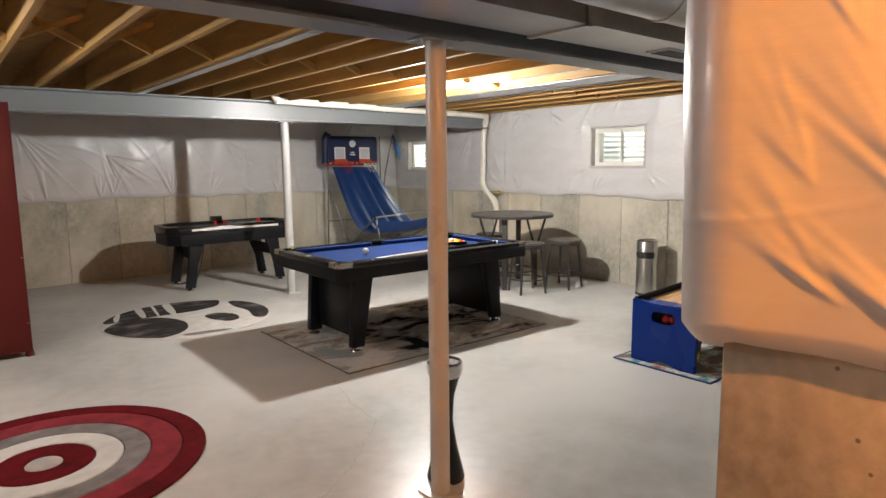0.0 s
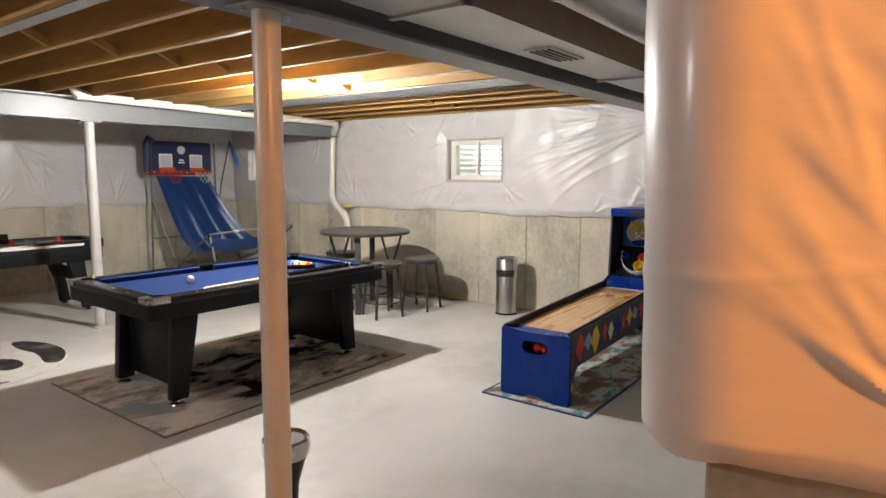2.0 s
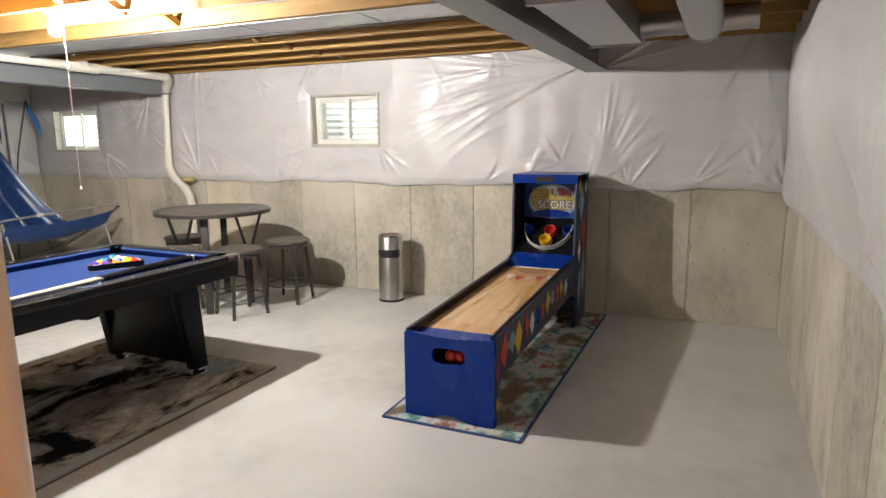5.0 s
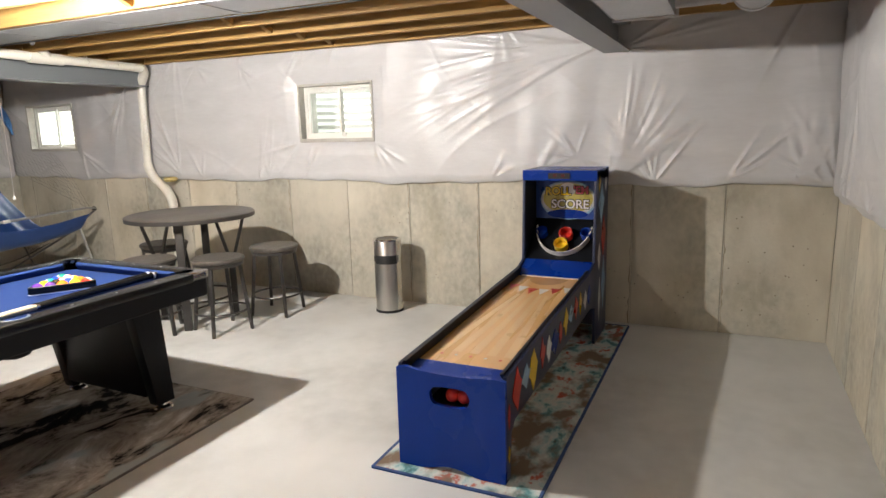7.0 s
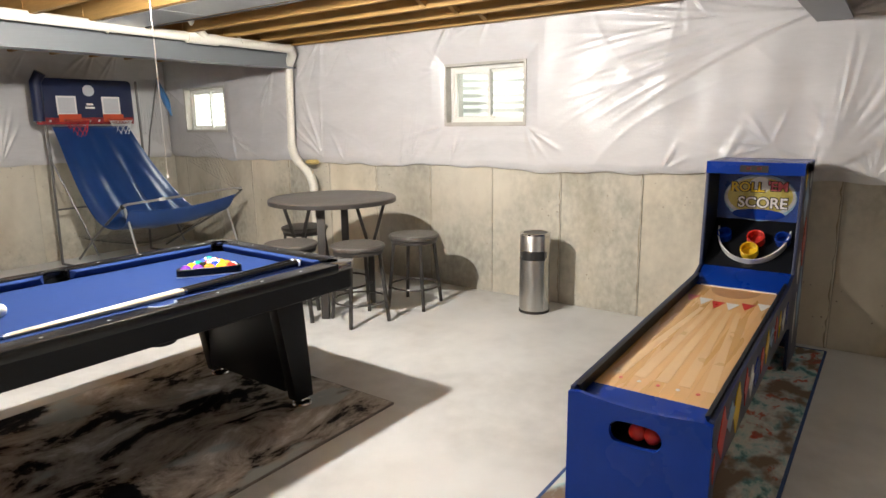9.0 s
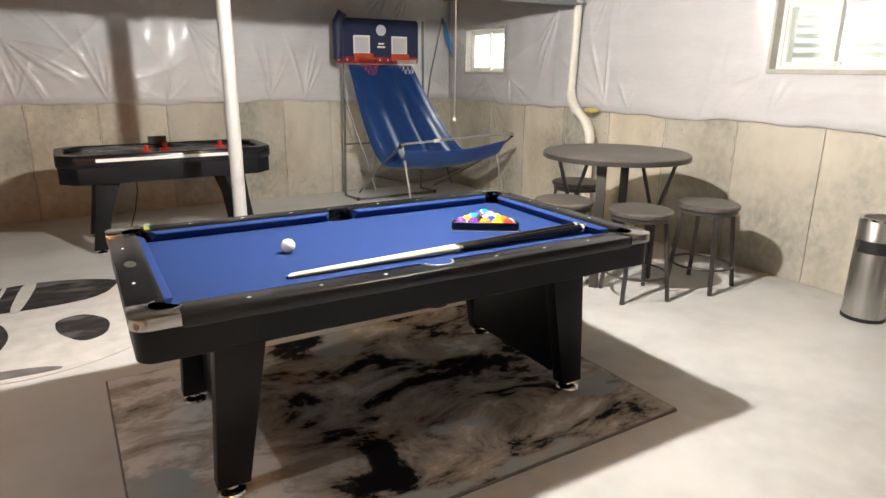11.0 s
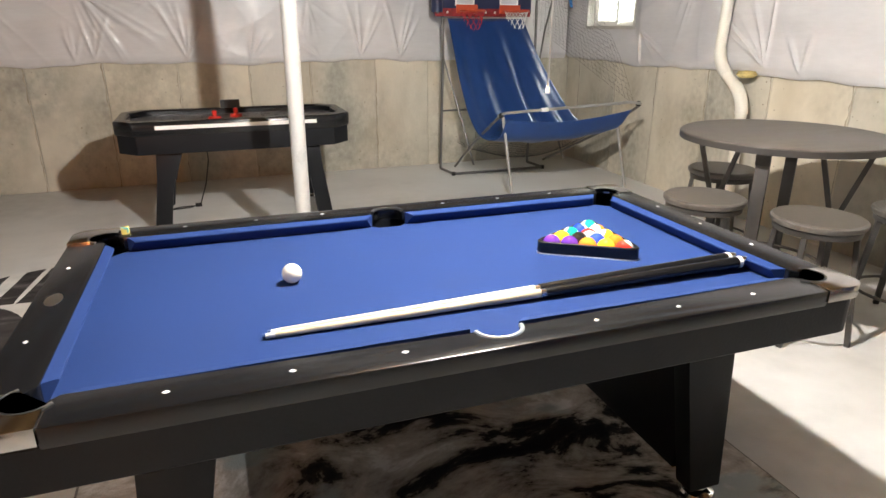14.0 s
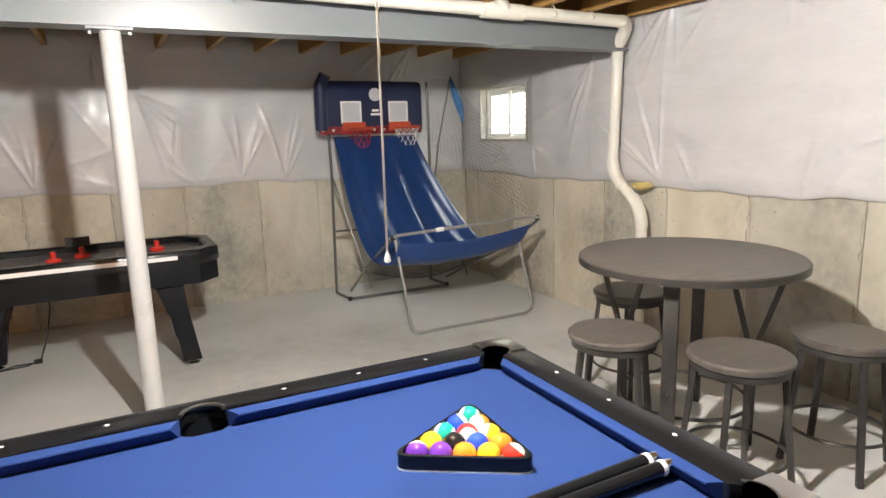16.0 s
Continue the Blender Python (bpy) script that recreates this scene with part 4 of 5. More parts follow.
            leg = part("leg", finish(leg, 0.006), M["black"], t)
            foot = part("foot_leveller", lathe([(0.05, 0.011), (0.055, 0.017), (0.05, 0.026), (0.025, 0.036), (0.018, 0.052)], 24, at=(sx * 0.782, sy * 0.372 - 0.02, 0)), M["chrome"], leg, "chrome levelling foot")
        part("end_panel", prism([(-0.357, 0.665), (-0.357, 0.1), (0.317, 0.1), (0.317, 0.665)], sx * 0.70, sx * 0.74, 0.003, axis="x"), M["black"], t)
        part("pocket", lathe([(0.06, 0.645), (0.062, 0.65), (0.064, 0.698), (0.058, 0.698), (0.054, 0.665), (0.01, 0.66)], 24, at=(0, sx * (W - 0.088), 0)), M["rubber"], t)
        part("pocket_liner", tube([(0.056 * math.cos(radians(k)), sx * (W - rw + 0.02 + 0.048 * math.sin(radians(k))), TOP - 0.002) for k in range(0, 181, 15)], 0.006, 8), M["liner" if sx < 0 else "rubber"], t)
        part("pocket_bowl", lathe([(0.02, 0.595), (0.06, 0.61), (0.085, 0.66)], 24, at=(0, sx * (W - 0.13), 0)), M["black"], t)
    for k in (-3, -2, -1, 1, 2, 3):
        for s in (-1, 1):
            x = k * 0.2332
            part("sight_inlay", prism([(x - 0.008, s * (W - 0.05)), (x, s * (W - 0.05) - 0.006), (x + 0.008, s * (W - 0.05)), (x, s * (W - 0.05) + 0.006)], TOP - 0.002, TOP + 0.0008), M["white"], t)
    for k in (-1, 0, 1):
        for s in (-1, 1):
            if s < 0 and k == 0:
                continue
            part("sight_inlay", prism([(s * (L - 0.042) - 0.006, k * 0.2325), (s * (L - 0.042), k * 0.2325 - 0.008), (s * (L - 0.042) + 0.006, k * 0.2325), (s * (L - 0.042), k * 0.2325 + 0.008)], TOP - 0.002, TOP + 0.0008), M["white"], t)
    part("name_plate", prism([(-L + 0.05 + 0.02 * math.cos(k * math.tau / 24), 0.04 * math.sin(k * math.tau / 24)) for k in range(24)], TOP - 0.002, TOP + 0.0012), M["brushed"], t, "plain oval silver badge")


pool_table()
BEDZ = 0.737


def pool_cue(tip, butt, joint):
    o = Vector((tip[0], tip[1], BEDZ))
    tip, butt = Vector(tip), Vector(butt)
    t = thing("pool_cue", "pale wooden pool cue with a black butt lying on the felt", "cue", Matrix.Translation(o), "cues on the table")
    at = lambda k: tip.lerp(butt, k) - o
    part("cue_tip", tube([at(-0.009), at(-0.004)], 0.0064, 14), M["tarp"], t, "blue leather tip")
    part("shaft", tube([at(0.012), at(joint)], 0.007, 14, taper=[0.0075, 0.0125]), M["cue_maple"], t, "pale maple shaft")
    part("ferrule", tube([at(-0.004), at(0.012)], 0.0066, 14), M["white"], t)
    part("joint_collar", tube([at(joint), at(joint + 0.012)], 0.0112, 14), M["chrome"], t)
    part("butt", tube([at(joint + 0.012), at(0.975)], 0.013, 14, taper=[0.0135, 0.018]), M["black_rail"], t, "black lacquered butt")
    part("butt_ring", tube([at(0.975), at(0.984)], 0.0185, 14), M["white"], t)
    part("bumper", tube([at(0.984), at(1.0)], 0.0175, 14, taper=[0.0178, 0.0155]), M["chrome"], t)


M["chalk"] = material("chalk_paper", (0.08, 0.4, 0.42), 0.9, vary=0.2, scale=60, second=(0.6, 0.5, 0.12), second_at=(0.48, 0.52), bump=0.1)
M["cue_maple"] = material("cue_maple", (0.56, 0.49, 0.34), 0.35, vary=0.08, scale=4, bump=0.02)
pool_cue((3.592, 4.972, BEDZ + 0.0085), (5.002, 4.945, BEDZ + 0.026), 0.506)
pool_cue((3.606, 4.9875, BEDZ + 0.0085), (4.996, 4.985, BEDZ + 0.026), 0.501)
R = 0.0286
whole("cue_ball", blob(R, (3.692, 5.302, BEDZ + R), 28, 18), M["ivory"], "white cue ball resting on the blue felt", "billiard ball")
whole("chalk_cube", box(3.208, 3.23, 5.785, 5.807, 0.785, 0.807, 0.002), M["chalk"], "small worn teal and yellow chalk cube on the table rail", "chalk")


def ball_rack():
    """Triangle of fifteen balls, two sides of the rack seen from the table's near side."""
    a, b = Vector((4.497, 5.305, 0)), Vector((4.747, 5.14, 0))
    u = (b - a).normalized()
    v = Vector((-u.y, u.x, 0))
    o = (a + b) / 2
    t = thing("ball_rack", "black plastic triangle rack round the billiard balls", "ball rack", Matrix.Translation((o.x, o.y, BEDZ)))
    R = 0.0286
    d = 2 * R * 1.004
    row = d * math.sqrt(3) / 2
    inner = [(-2 * d - R * 1.74, -R - 0.0005), (2 * d + R * 1.74, -R - 0.0005), (0, 4 * row + 2.02 * R)]
    def world_xy(p):
        return (u.x * p[0] + v.x * p[1], u.y * p[0] + v.y * p[1])
    def outline(g):
        c = (0, 4 * row / 3)
        pts = []
        for k, p in enumerate(inner):
            p = Vector(p) - Vector(c)
            p = Vector(c) + p * g
            prev, nxt = [Vector(c) + (Vector(inner[(k + s) % 3]) - Vector(c)) * g for s in (-1, 1)]
            e0, e1 = (prev - p).normalized() * 0.05, (nxt - p).normalized() * 0.05
            for s in [k / 8 for k in range(9)]:
                pts.append(world_xy((p + e0) * (1 - s) ** 2 + p * 2 * s * (1 - s) + (p + e1) * s * s))
        return pts
    part("frame", ring_prism(outline(1.07), outline(1.0), 0.003, 0.042, 0.002), M["black_rail"], t)
    part("foot_strip", ring_prism(outline(1.075), outline(1.01), 0.0, 0.003), M["white"], t, "pale lower edge")
    cols = {"yellow": (0.8, 0.45, 0.02), "blue": (0.02, 0.06, 0.5), "red": (0.6, 0.03, 0.02), "purple": (0.12, 0.03, 0.3), "orange": (0.8, 0.2, 0.02), "green": (0.01, 0.3, 0.22), "maroon": (0.35, 0.03, 0.03), "black": (0.012, 0.012, 0.012)}
    mats = {k: material("ball_" + k, c, 0.1, vary=0.03, bump=0, rough_vary=0.03) for k, c in cols.items()}
    order = [[("purple", 1), ("purple", 0), ("orange", 0), ("yellow", 0), ("red", 1)], [("yellow", 0), ("black", 0), ("blue", 0), ("orange", 0)], [("green", 1), ("maroon", 1), ("yellow", 1)], [("blue", 1), ("orange", 1)], [("green", 1)]]
    rng = random.Random(4)
    for j, line in enumerate(order):
        for i, (c, stripe) in enumerate(line):
            p = world_xy(((i - (len(line) - 1) / 2) * d, j * row))
            bm = blob(R, (0, 0, 0), 24, 16)
            if stripe:
                for f in bm.faces:
                    f.material_index = 1 if abs(f.calc_center_median().z) > R * 0.52 else 0
            else:
                for f in bm.faces:
                    f.material_index = 1 if f.calc_center_median().z > R * 0.93 else 0
            ob = whole("billiard_ball", bm, [mats[c], M["ivory"]], ("%s and white striped billiard ball in the rack" if stripe else "solid %s billiard ball in the rack") % c, "billiard ball", group="racked balls")
            ob.matrix_basis = pose(o.x + p[0], o.y + p[1], BEDZ + R, rng.uniform(20, 160), rng.uniform(0, 90), rng.uniform(0, 360))


ball_rack()


# ---- roll game ----
def decal(outline, y, mat, parent, thick=0.0025):
    part("decal", prism(outline, y - thick, y + 0.001, axis="y"), M[mat], parent)


def roll_game():
    t = thing("roll_ball_game", "blue home arcade alley roller with maple lane and target cups", "arcade game", pose(4.85, 3.038, 0.009))
    H = 0.262
    n = 48
    outer, inner = [], []
    for k in range(n):
        a = math.tau * (k + 0.5) / n
        c, s = math.cos(a), math.sin(a)
        y, z = 0.1 * c, 0.05 * s
        sy = max(-0.05, min(0.05, 0.1 * c))
        inner.append((sy + 0.047 * c, 0.365 + 0.047 * s))
        zc = 0.3
        f = min(H / abs(c) if abs(c) > 1e-6 else 9, ((0.49 - zc) if s > 0 else zc) / abs(s) if abs(s) > 1e-6 else 9)
        py, pz = f * c, zc + f * s
        if pz > 0.485:
            pz = 0.49 - 0.022 * (1 - (py / H) ** 2)
        if pz < 0.005 and abs(py) < 0.12:
            pz = 0.028 * math.cos(py / 0.12 * math.pi / 2)
        outer.append((py, pz))
    part("front_panel", ring_prism(outer, inner, 0.0, 0.022, axis="x"), M["blue"], t, "blue front with a ball return slot")
    part("ball_tray", box(0.024, 0.2, -0.13, 0.13, 0.30, 0.318), M["black"], t)
    part("tray_back", box(0.2, 0.21, -0.22, 0.22, 0.27, 0.43), M["black"], t)
    front_side = [(0.022, 0.0), (0.075, 0.0), (0.085, 0.2), (0.13, 0.25), (1.78, 0.31), (1.93, 0.27), (1.95, 0.0), (2.36, 0.0), (2.36, 1.226), (1.93, 1.226), (1.905, 0.60), (1.78, 0.565), (0.022, 0.49)]
    for s in (-1, 1):
        y0, y1 = (H - 0.018, H) if s > 0 else (-H, -H + 0.018)
        part("side_panel", prism(front_side, y0, y1, 0.002, axis="y"), [M["navy"]], t, "dark blue side panel with bright printed art")
        part("lane_rail", prism([(0.1, 0.43), (1.78, 0.50), (1.78, 0.573), (0.03, 0.498)], s * (H - 0.027) - 0.008, s * (H - 0.027) + 0.008, axis="y"), M["black"], t)
    part("front_ramp", prism([(0.022, 0.452), (0.16, 0.464), (0.16, 0.43), (0.022, 0.40)], -H + 0.02, H - 0.02, axis="y"), M["blue"], t)
    def lane_z(x):
        return 0.462 + (x - 0.16) * 0.038
    for k in range(9):
        w = 0.45 / 9
        y = -0.225 + k * w
        bm = bmesh.new()
        hexa(bm, [(0.16, y + 0.0002, 0.42), (1.72, y + 0.0002, 0.47), (1.72, y + w - 0.0002, 0.47), (0.16, y + w - 0.0002, 0.42), (0.16, y + 0.0002, lane_z(0.16)), (1.72, y + 0.0002, lane_z(1.72)), (1.72, y + w - 0.0002, lane_z(1.72)), (0.16, y + w - 0.0002, lane_z(0.16))])
        part("lane_board", bm, M["maple"], t)
    def flat(outline, mat, up=0.0012):
        bm = bmesh.new()
        f = bm.faces.new([bm.verts.new((x, y, lane_z(x) + up)) for x, y in outline])
        if f.normal.z < 0:
            f.normal_flip()
        r = bmesh.ops.extrude_face_region(bm, geom=[f])
        bmesh.ops.translate(bm, verts=[v for v in r["geom"] if isinstance(v, bmesh.types.BMVert)], vec=(0, 0, -0.001))
        bmesh.ops.recalc_face_normals(bm, faces=bm.faces[:])
        part("lane_marking", bm, M[mat], t)
    for k in range(5):
        y = -0.15 + k * 0.075
        flat([(0.26 + 0.01 * math.cos(a), y + 0.008 * math.sin(a)) for a in [i * math.tau / 12 for i in range(12)]], "red" if k % 2 == 0 else "white")
    for k in range(6):
        y = -0.215 + k * 0.072
        x = 1.33 + 0.08 * abs(k - 2.5) / 2.5
        flat([(x + 0.09, y), (x + 0.09, y + 0.07), (x - 0.03, y + 0.035)], "red" if k % 2 else "white")
    for k in (-2, -1, 0, 1, 2):
        flat([(0.3, k * 0.088 - 0.024), (1.3, k * 0.045 - 0.011), (1.3, k * 0.045 + 0.011), (0.3, k * 0.088 + 0.024)], "maple_pale", 0.0006)
    flat([(1.70, -0.13), (1.70, 0.13)] + [(1.70 - 0.17 * math.sin(radians(a)), 0.13 * math.cos(radians(a))) for a in range(15, 180, 15)], "maple_dark", 0.0006)
    part("lane_end_strip", box(1.715, 1.73, -0.2, 0.2, lane_z(1.72) - 0.01, lane_z(1.72) + 0.004), M["white"], t)
    part("jump_ramp", prism([(1.73, 0.49), (1.73, 0.515), (1.79, 0.55), (1.93, 0.60), (1.93, 0.49)], -H + 0.02, H - 0.02, axis="y"), M["blue"], t)
    deck = part("target_deck", prism([(1.93, 0.58), (1.93, 0.603), (2.2, 0.86), (2.22, 0.86), (2.22, 0.58)], -H + 0.02, H - 0.02, axis="y"), M["black"], t, "sloping black target deck")
    q = Vector((0.27, 0, 0.257)).normalized()
    up = Vector((-q.z, 0, q.x))
    def on_deck(k, y, h=0.0):
        p = Vector((1.93, y, 0.603)) + q * k + up * h
        return p
    strip = [on_deck(0.27 - 0.235 * math.sin(radians(a)), 0.2 * math.cos(radians(a)), 0.018) for a in range(0, 181, 10)]
    bm = bmesh.new()
    rows = []
    for i, p in enumerate(strip):
        out = Vector((0, p.y, 0)).normalized() * 0.004 if abs(p.y) > 0.01 else -q * 0.004
        rows.append([bm.verts.new(p + out - up * 0.02), bm.verts.new(p + out + up * 0.03), bm.verts.new(p - out + up * 0.03), bm.verts.new(p - out - up * 0.02)])
    for a, b in zip(rows, rows[1:]):
        for k in range(4):
            bm.faces.new((a[k], a[(k + 1) % 4], b[(k + 1) % 4], b[k]))
    bmesh.ops.recalc_face_normals(bm, faces=bm.faces[:])
    part("catch_band", bm, M["white"], deck, "white curved ball guard")
    turn = Vector((0, 0, 1)).rotation_difference(up).to_matrix().to_4x4()
    for k, y, r, m in ((0.115, 0.0, 0.05, "yellow"), (0.21, -0.02, 0.05, "red"), (0.22, 0.16, 0.042, "blue"), (0.22, -0.165, 0.042, "blue")):
        bm = lathe([(r, 0.0), (r, 0.05), (r - 0.004, 0.052), (r - 0.008, 0.05), (r - 0.009, 0.004), (0.004, 0.003)], 24)
        bmesh.ops.transform(bm, matrix=Matrix.Translation(on_deck(k, y)) @ turn, verts=bm.verts[:])
        part("target_cup", bm, M[m], deck, "%s target cup" % m)
    part("ball_hole", tube([on_deck(0.045, 0, 0.0005), on_deck(0.045, 0, 0.002)], 0.04, 20), M["rubber"], deck)
    part("back_panel", box(2.2, 2.23, -H + 0.02, H - 0.02, 0.6, 1.2), M["art_blue"], t, "backboard printed with a bright oval score sign")
    for s in (-1, 1):
        part("inner_liner", box(1.94, 2.2, s * (H - 0.0195) - 0.001, s * (H - 0.0195) + 0.001, 0.605, 1.165), M["black"], t)
    part("cabinet_back", box(2.34, 2.355, -H + 0.018, H - 0.018, 0.02, 1.2), M["navy"], t)
    head = part("header", box(1.925, 2.36, -H, H, 1.165, 1.236, 0.004), M["blue"], t, "blue header with a score display")
    part("display", box(1.919, 1.93, -0.075, 0.075, 1.178, 1.218, 0.003), M["rubber"], head)
    for y in (-0.028, 0.028):
        part("display_digit", box(1.9165, 1.92, y - 0.012, y + 0.012, 1.191, 1.209), M["red_steel"], head)
    def oval(ry, rz, zc, x, mat, n=28):
        part("sign_shape", prism([(ry * math.cos(k * math.tau / n), zc + rz * math.sin(k * math.tau / n)) for k in range(n)], x, x + 0.004, axis="x"), M[mat], t)
    oval(0.205, 0.145, 1.0, 2.192, "art_sky")
    oval(0.2, 0.128, 1.005, 2.1905, "sign_grey")
    oval(0.185, 0.112, 1.012, 2.189, "pale_sign")
    oval(0.15, 0.034, 0.898, 2.186, "blue")
    oval(0.06, 0.05, 1.08, 2.1875, "white")
    def words(text, y, z, size, mat, x, heavy=0.004):
        cu = bpy.data.curves.new("lettering", "FONT")
        cu.body, cu.size, cu.extrude, cu.offset = text, size, 0.002, heavy
        cu.align_x = "CENTER"
        tmp = bpy.data.objects.new("lettering", cu)
        me = bpy.data.meshes.new_from_object(tmp)
        bpy.data.objects.remove(tmp)
        me.materials.append(M[mat])
        ob = new("lettering", me)
        ob.parent = t
        ob.matrix_basis = pose(x, y, z, 90, 0, -90)
    for text, y, z, size, mat in (("ROLL", 0.07, 1.04, 0.08, "yellow"), ("'EM", -0.1, 1.05, 0.076, "sign_pink"), ("SCORE", -0.02, 0.942, 0.09, "white")):
        words(text, y, z, size, "rubber", 2.184, 0.0065)
        words(text, y, z, size, mat, 2.179, 0.0015)
    for s in (-1, 1):
        y = -H - 0.0005 if s < 0 else H + 0.0025
        rng = random.Random(5)
        def poly(cx, cz, pts, mat):
            decal([(cx + px, cz + pz) for px, pz in pts], y, mat, t)
        diamond = lambda w, h: [(0, h), (w * 0.6, h * 0.35), (w, 0.02), (w * 0.3, -h * 0.6), (0, -h), (-w * 0.7, -h * 0.3), (-w, -0.01), (-w * 0.35, h * 0.7)]
        for k, (x, m, w, h) in enumerate(((0.16, "red", 0.045, 0.1), (0.3, "art_sky", 0.05, 0.06), (0.42, "yellow", 0.05, 0.1), (0.58, "red", 0.03, 0.08), (0.7, "white", 0.03, 0.07), (0.83, "blue", 0.07, 0.07), (0.95, "red", 0.03, 0.06), (1.08, "yellow", 0.04, 0.08), (1.2, "art_sky", 0.05, 0.05), (1.33, "red", 0.04, 0.07), (1.46, "yellow", 0.03, 0.07), (1.6, "white", 0.035, 0.06), (1.72, "blue", 0.04, 0.06))):
            cz = 0.372 + 0.04 * x + rng.uniform(-0.02, 0.02)
            poly(x, cz, [(px + rng.uniform(-0.01, 0.01), pz) for px, pz in diamond(w * 1.5, h * 1.05)], m)
        for x, z, m, w, h in ((0.05, 0.12, "yellow", 0.014, 0.04), (0.05, 0.3, "red", 0.016, 0.06), (2.1, 1.0, "art_sky", 0.1, 0.14), (2.2, 0.75, "red", 0.08, 0.15), (2.05, 0.62, "white", 0.05, 0.1), (2.22, 0.4, "art_sky", 0.07, 0.2), (2.08, 0.3, "white", 0.03, 0.16), (2.02, 1.14, "yellow", 0.035, 0.06), (2.25, 1.12, "white", 0.04, 0.05)):
            poly(x, z, diamond(w, h), m)
    return t


M["sign_grey"] = material("printed_silver", (0.5, 0.52, 0.55), 0.3, vary=0.25, scale=18, bump=0)
M["sign_pink"] = material("printed_rose", (0.62, 0.1, 0.13), 0.3, vary=0.2, scale=18, bump=0)
M["pale_sign"] = material("printed_ochre", (0.5, 0.42, 0.1), 0.3, vary=0.15, scale=12, bump=0)
M["maple_pale"] = material("lane_pale_inlay", (0.76, 0.52, 0.27), 0.3, vary=0.03, bump=0.02)
M["maple_dark"] = material("lane_dark_inlay", (0.5, 0.26, 0.1), 0.3, vary=0.1, bump=0.02)
M["art_blue"] = material("printed_blue", (0.02, 0.07, 0.3), 0.3, vary=0.3, scale=8, bump=0)
M["art_sky"] = material("printed_sky", (0.25, 0.42, 0.6), 0.3, vary=0.3, scale=14, bump=0)
M["yellow_deep"] = material("printed_gold", (0.6, 0.32, 0.02), 0.3, vary=0.1, bump=0)
roll_game()
for y, z in ((-0.045, 0), (0.012, 0), (-0.015, 0.0)):
    x = 4.85 + (0.065 if y != -0.015 else 0.12)
    whole("game_ball", blob(0.033, (x, 3.035 + y, 0.009 + 0.318 + 0.033), 18, 12), M["red"], "bright red plastic ball in the return slot", "ball", group="roll game balls")


# ---- pub table and stools ----
def pub_table():
    t = thing("pub_table", "round dark grey wooden pub table on steel legs", "table", pose(6.36, 6.08, 0), "pub set")
    part("tabletop", lathe([(0.49, 0.868), (0.505, 0.872), (0.513, 0.88), (0.513, 0.905), (0.505, 0.91)], 64), M["stool_wood"], t)
    part("rim_band", ring_prism([(0.517 * math.cos(k * math.tau / 64), 0.517 * math.sin(k * math.tau / 64)) for k in range(64)], [(0.51 * math.cos(k * math.tau / 64), 0.51 * math.sin(k * math.tau / 64)) for k in range(64)], 0.87, 0.9), M["gun_metal"], t)
    for k in range(4):
        a = math.tau * k / 4 + radians(212)
        c, s = math.cos(a), math.sin(a)
        m = Matrix.Rotation(a, 4, "Z")
        def bar(p, q, w, d, nm, lab=""):
            p, q = Vector(p), Vector(q)
            bm = bmesh.new()
            hexa(bm, [p + Vector(v) for v in ((-d, -w, 0), (d, -w, 0), (d, w, 0), (-d, w, 0))] + [q + Vector(v) for v in ((-d, -w, 0), (d, -w, 0), (d, w, 0), (-d, w, 0))])
            bmesh.ops.transform(bm, matrix=m, verts=bm.verts[:])
            part(nm, finish(bm, 0.003), M["gun_metal"], t, lab)
        if k % 2 == 0:
            bar((0.40, 0, 0.0), (0.40, 0, 0.868), 0.031, 0.014, "leg")
            bar((0.418, 0, 0.8), (0.418, 0, 0.866), 0.034, 0.004, "bracket")
            bar((0.4165, 0, 0.2), (0.4165, 0, 0.4), 0.027, 0.003, "foot_plate", "bright steel plate")
            bolt = lathe([(0.008, 0.36), (0.008, 0.368)], 8)
            bmesh.ops.transform(bolt, matrix=m @ Matrix.Translation((0.06, 0, 0.36)) @ Matrix.Rotation(math.pi / 2, 4, "Y"), verts=bolt.verts[:])
            part("bolt", bolt, M["chrome"], t)
        else:
            bar((0.30, 0, 0.0), (0.30, 0, 0.5), 0.016, 0.024, "leg")
            bar((0.31, 0, 0.48), (0.425, 0, 0.868), 0.012, 0.013, "brace")
            bar((0.29, 0, 0.48), (0.185, 0, 0.868), 0.012, 0.013, "brace")
    part("stretcher", tube([(0.30 * math.cos(math.tau * k / 48), 0.30 * math.sin(math.tau * k / 48), 0.2) for k in range(48)], 0.009, 8, closed=True), M["gun_metal"], t)


pub_table()


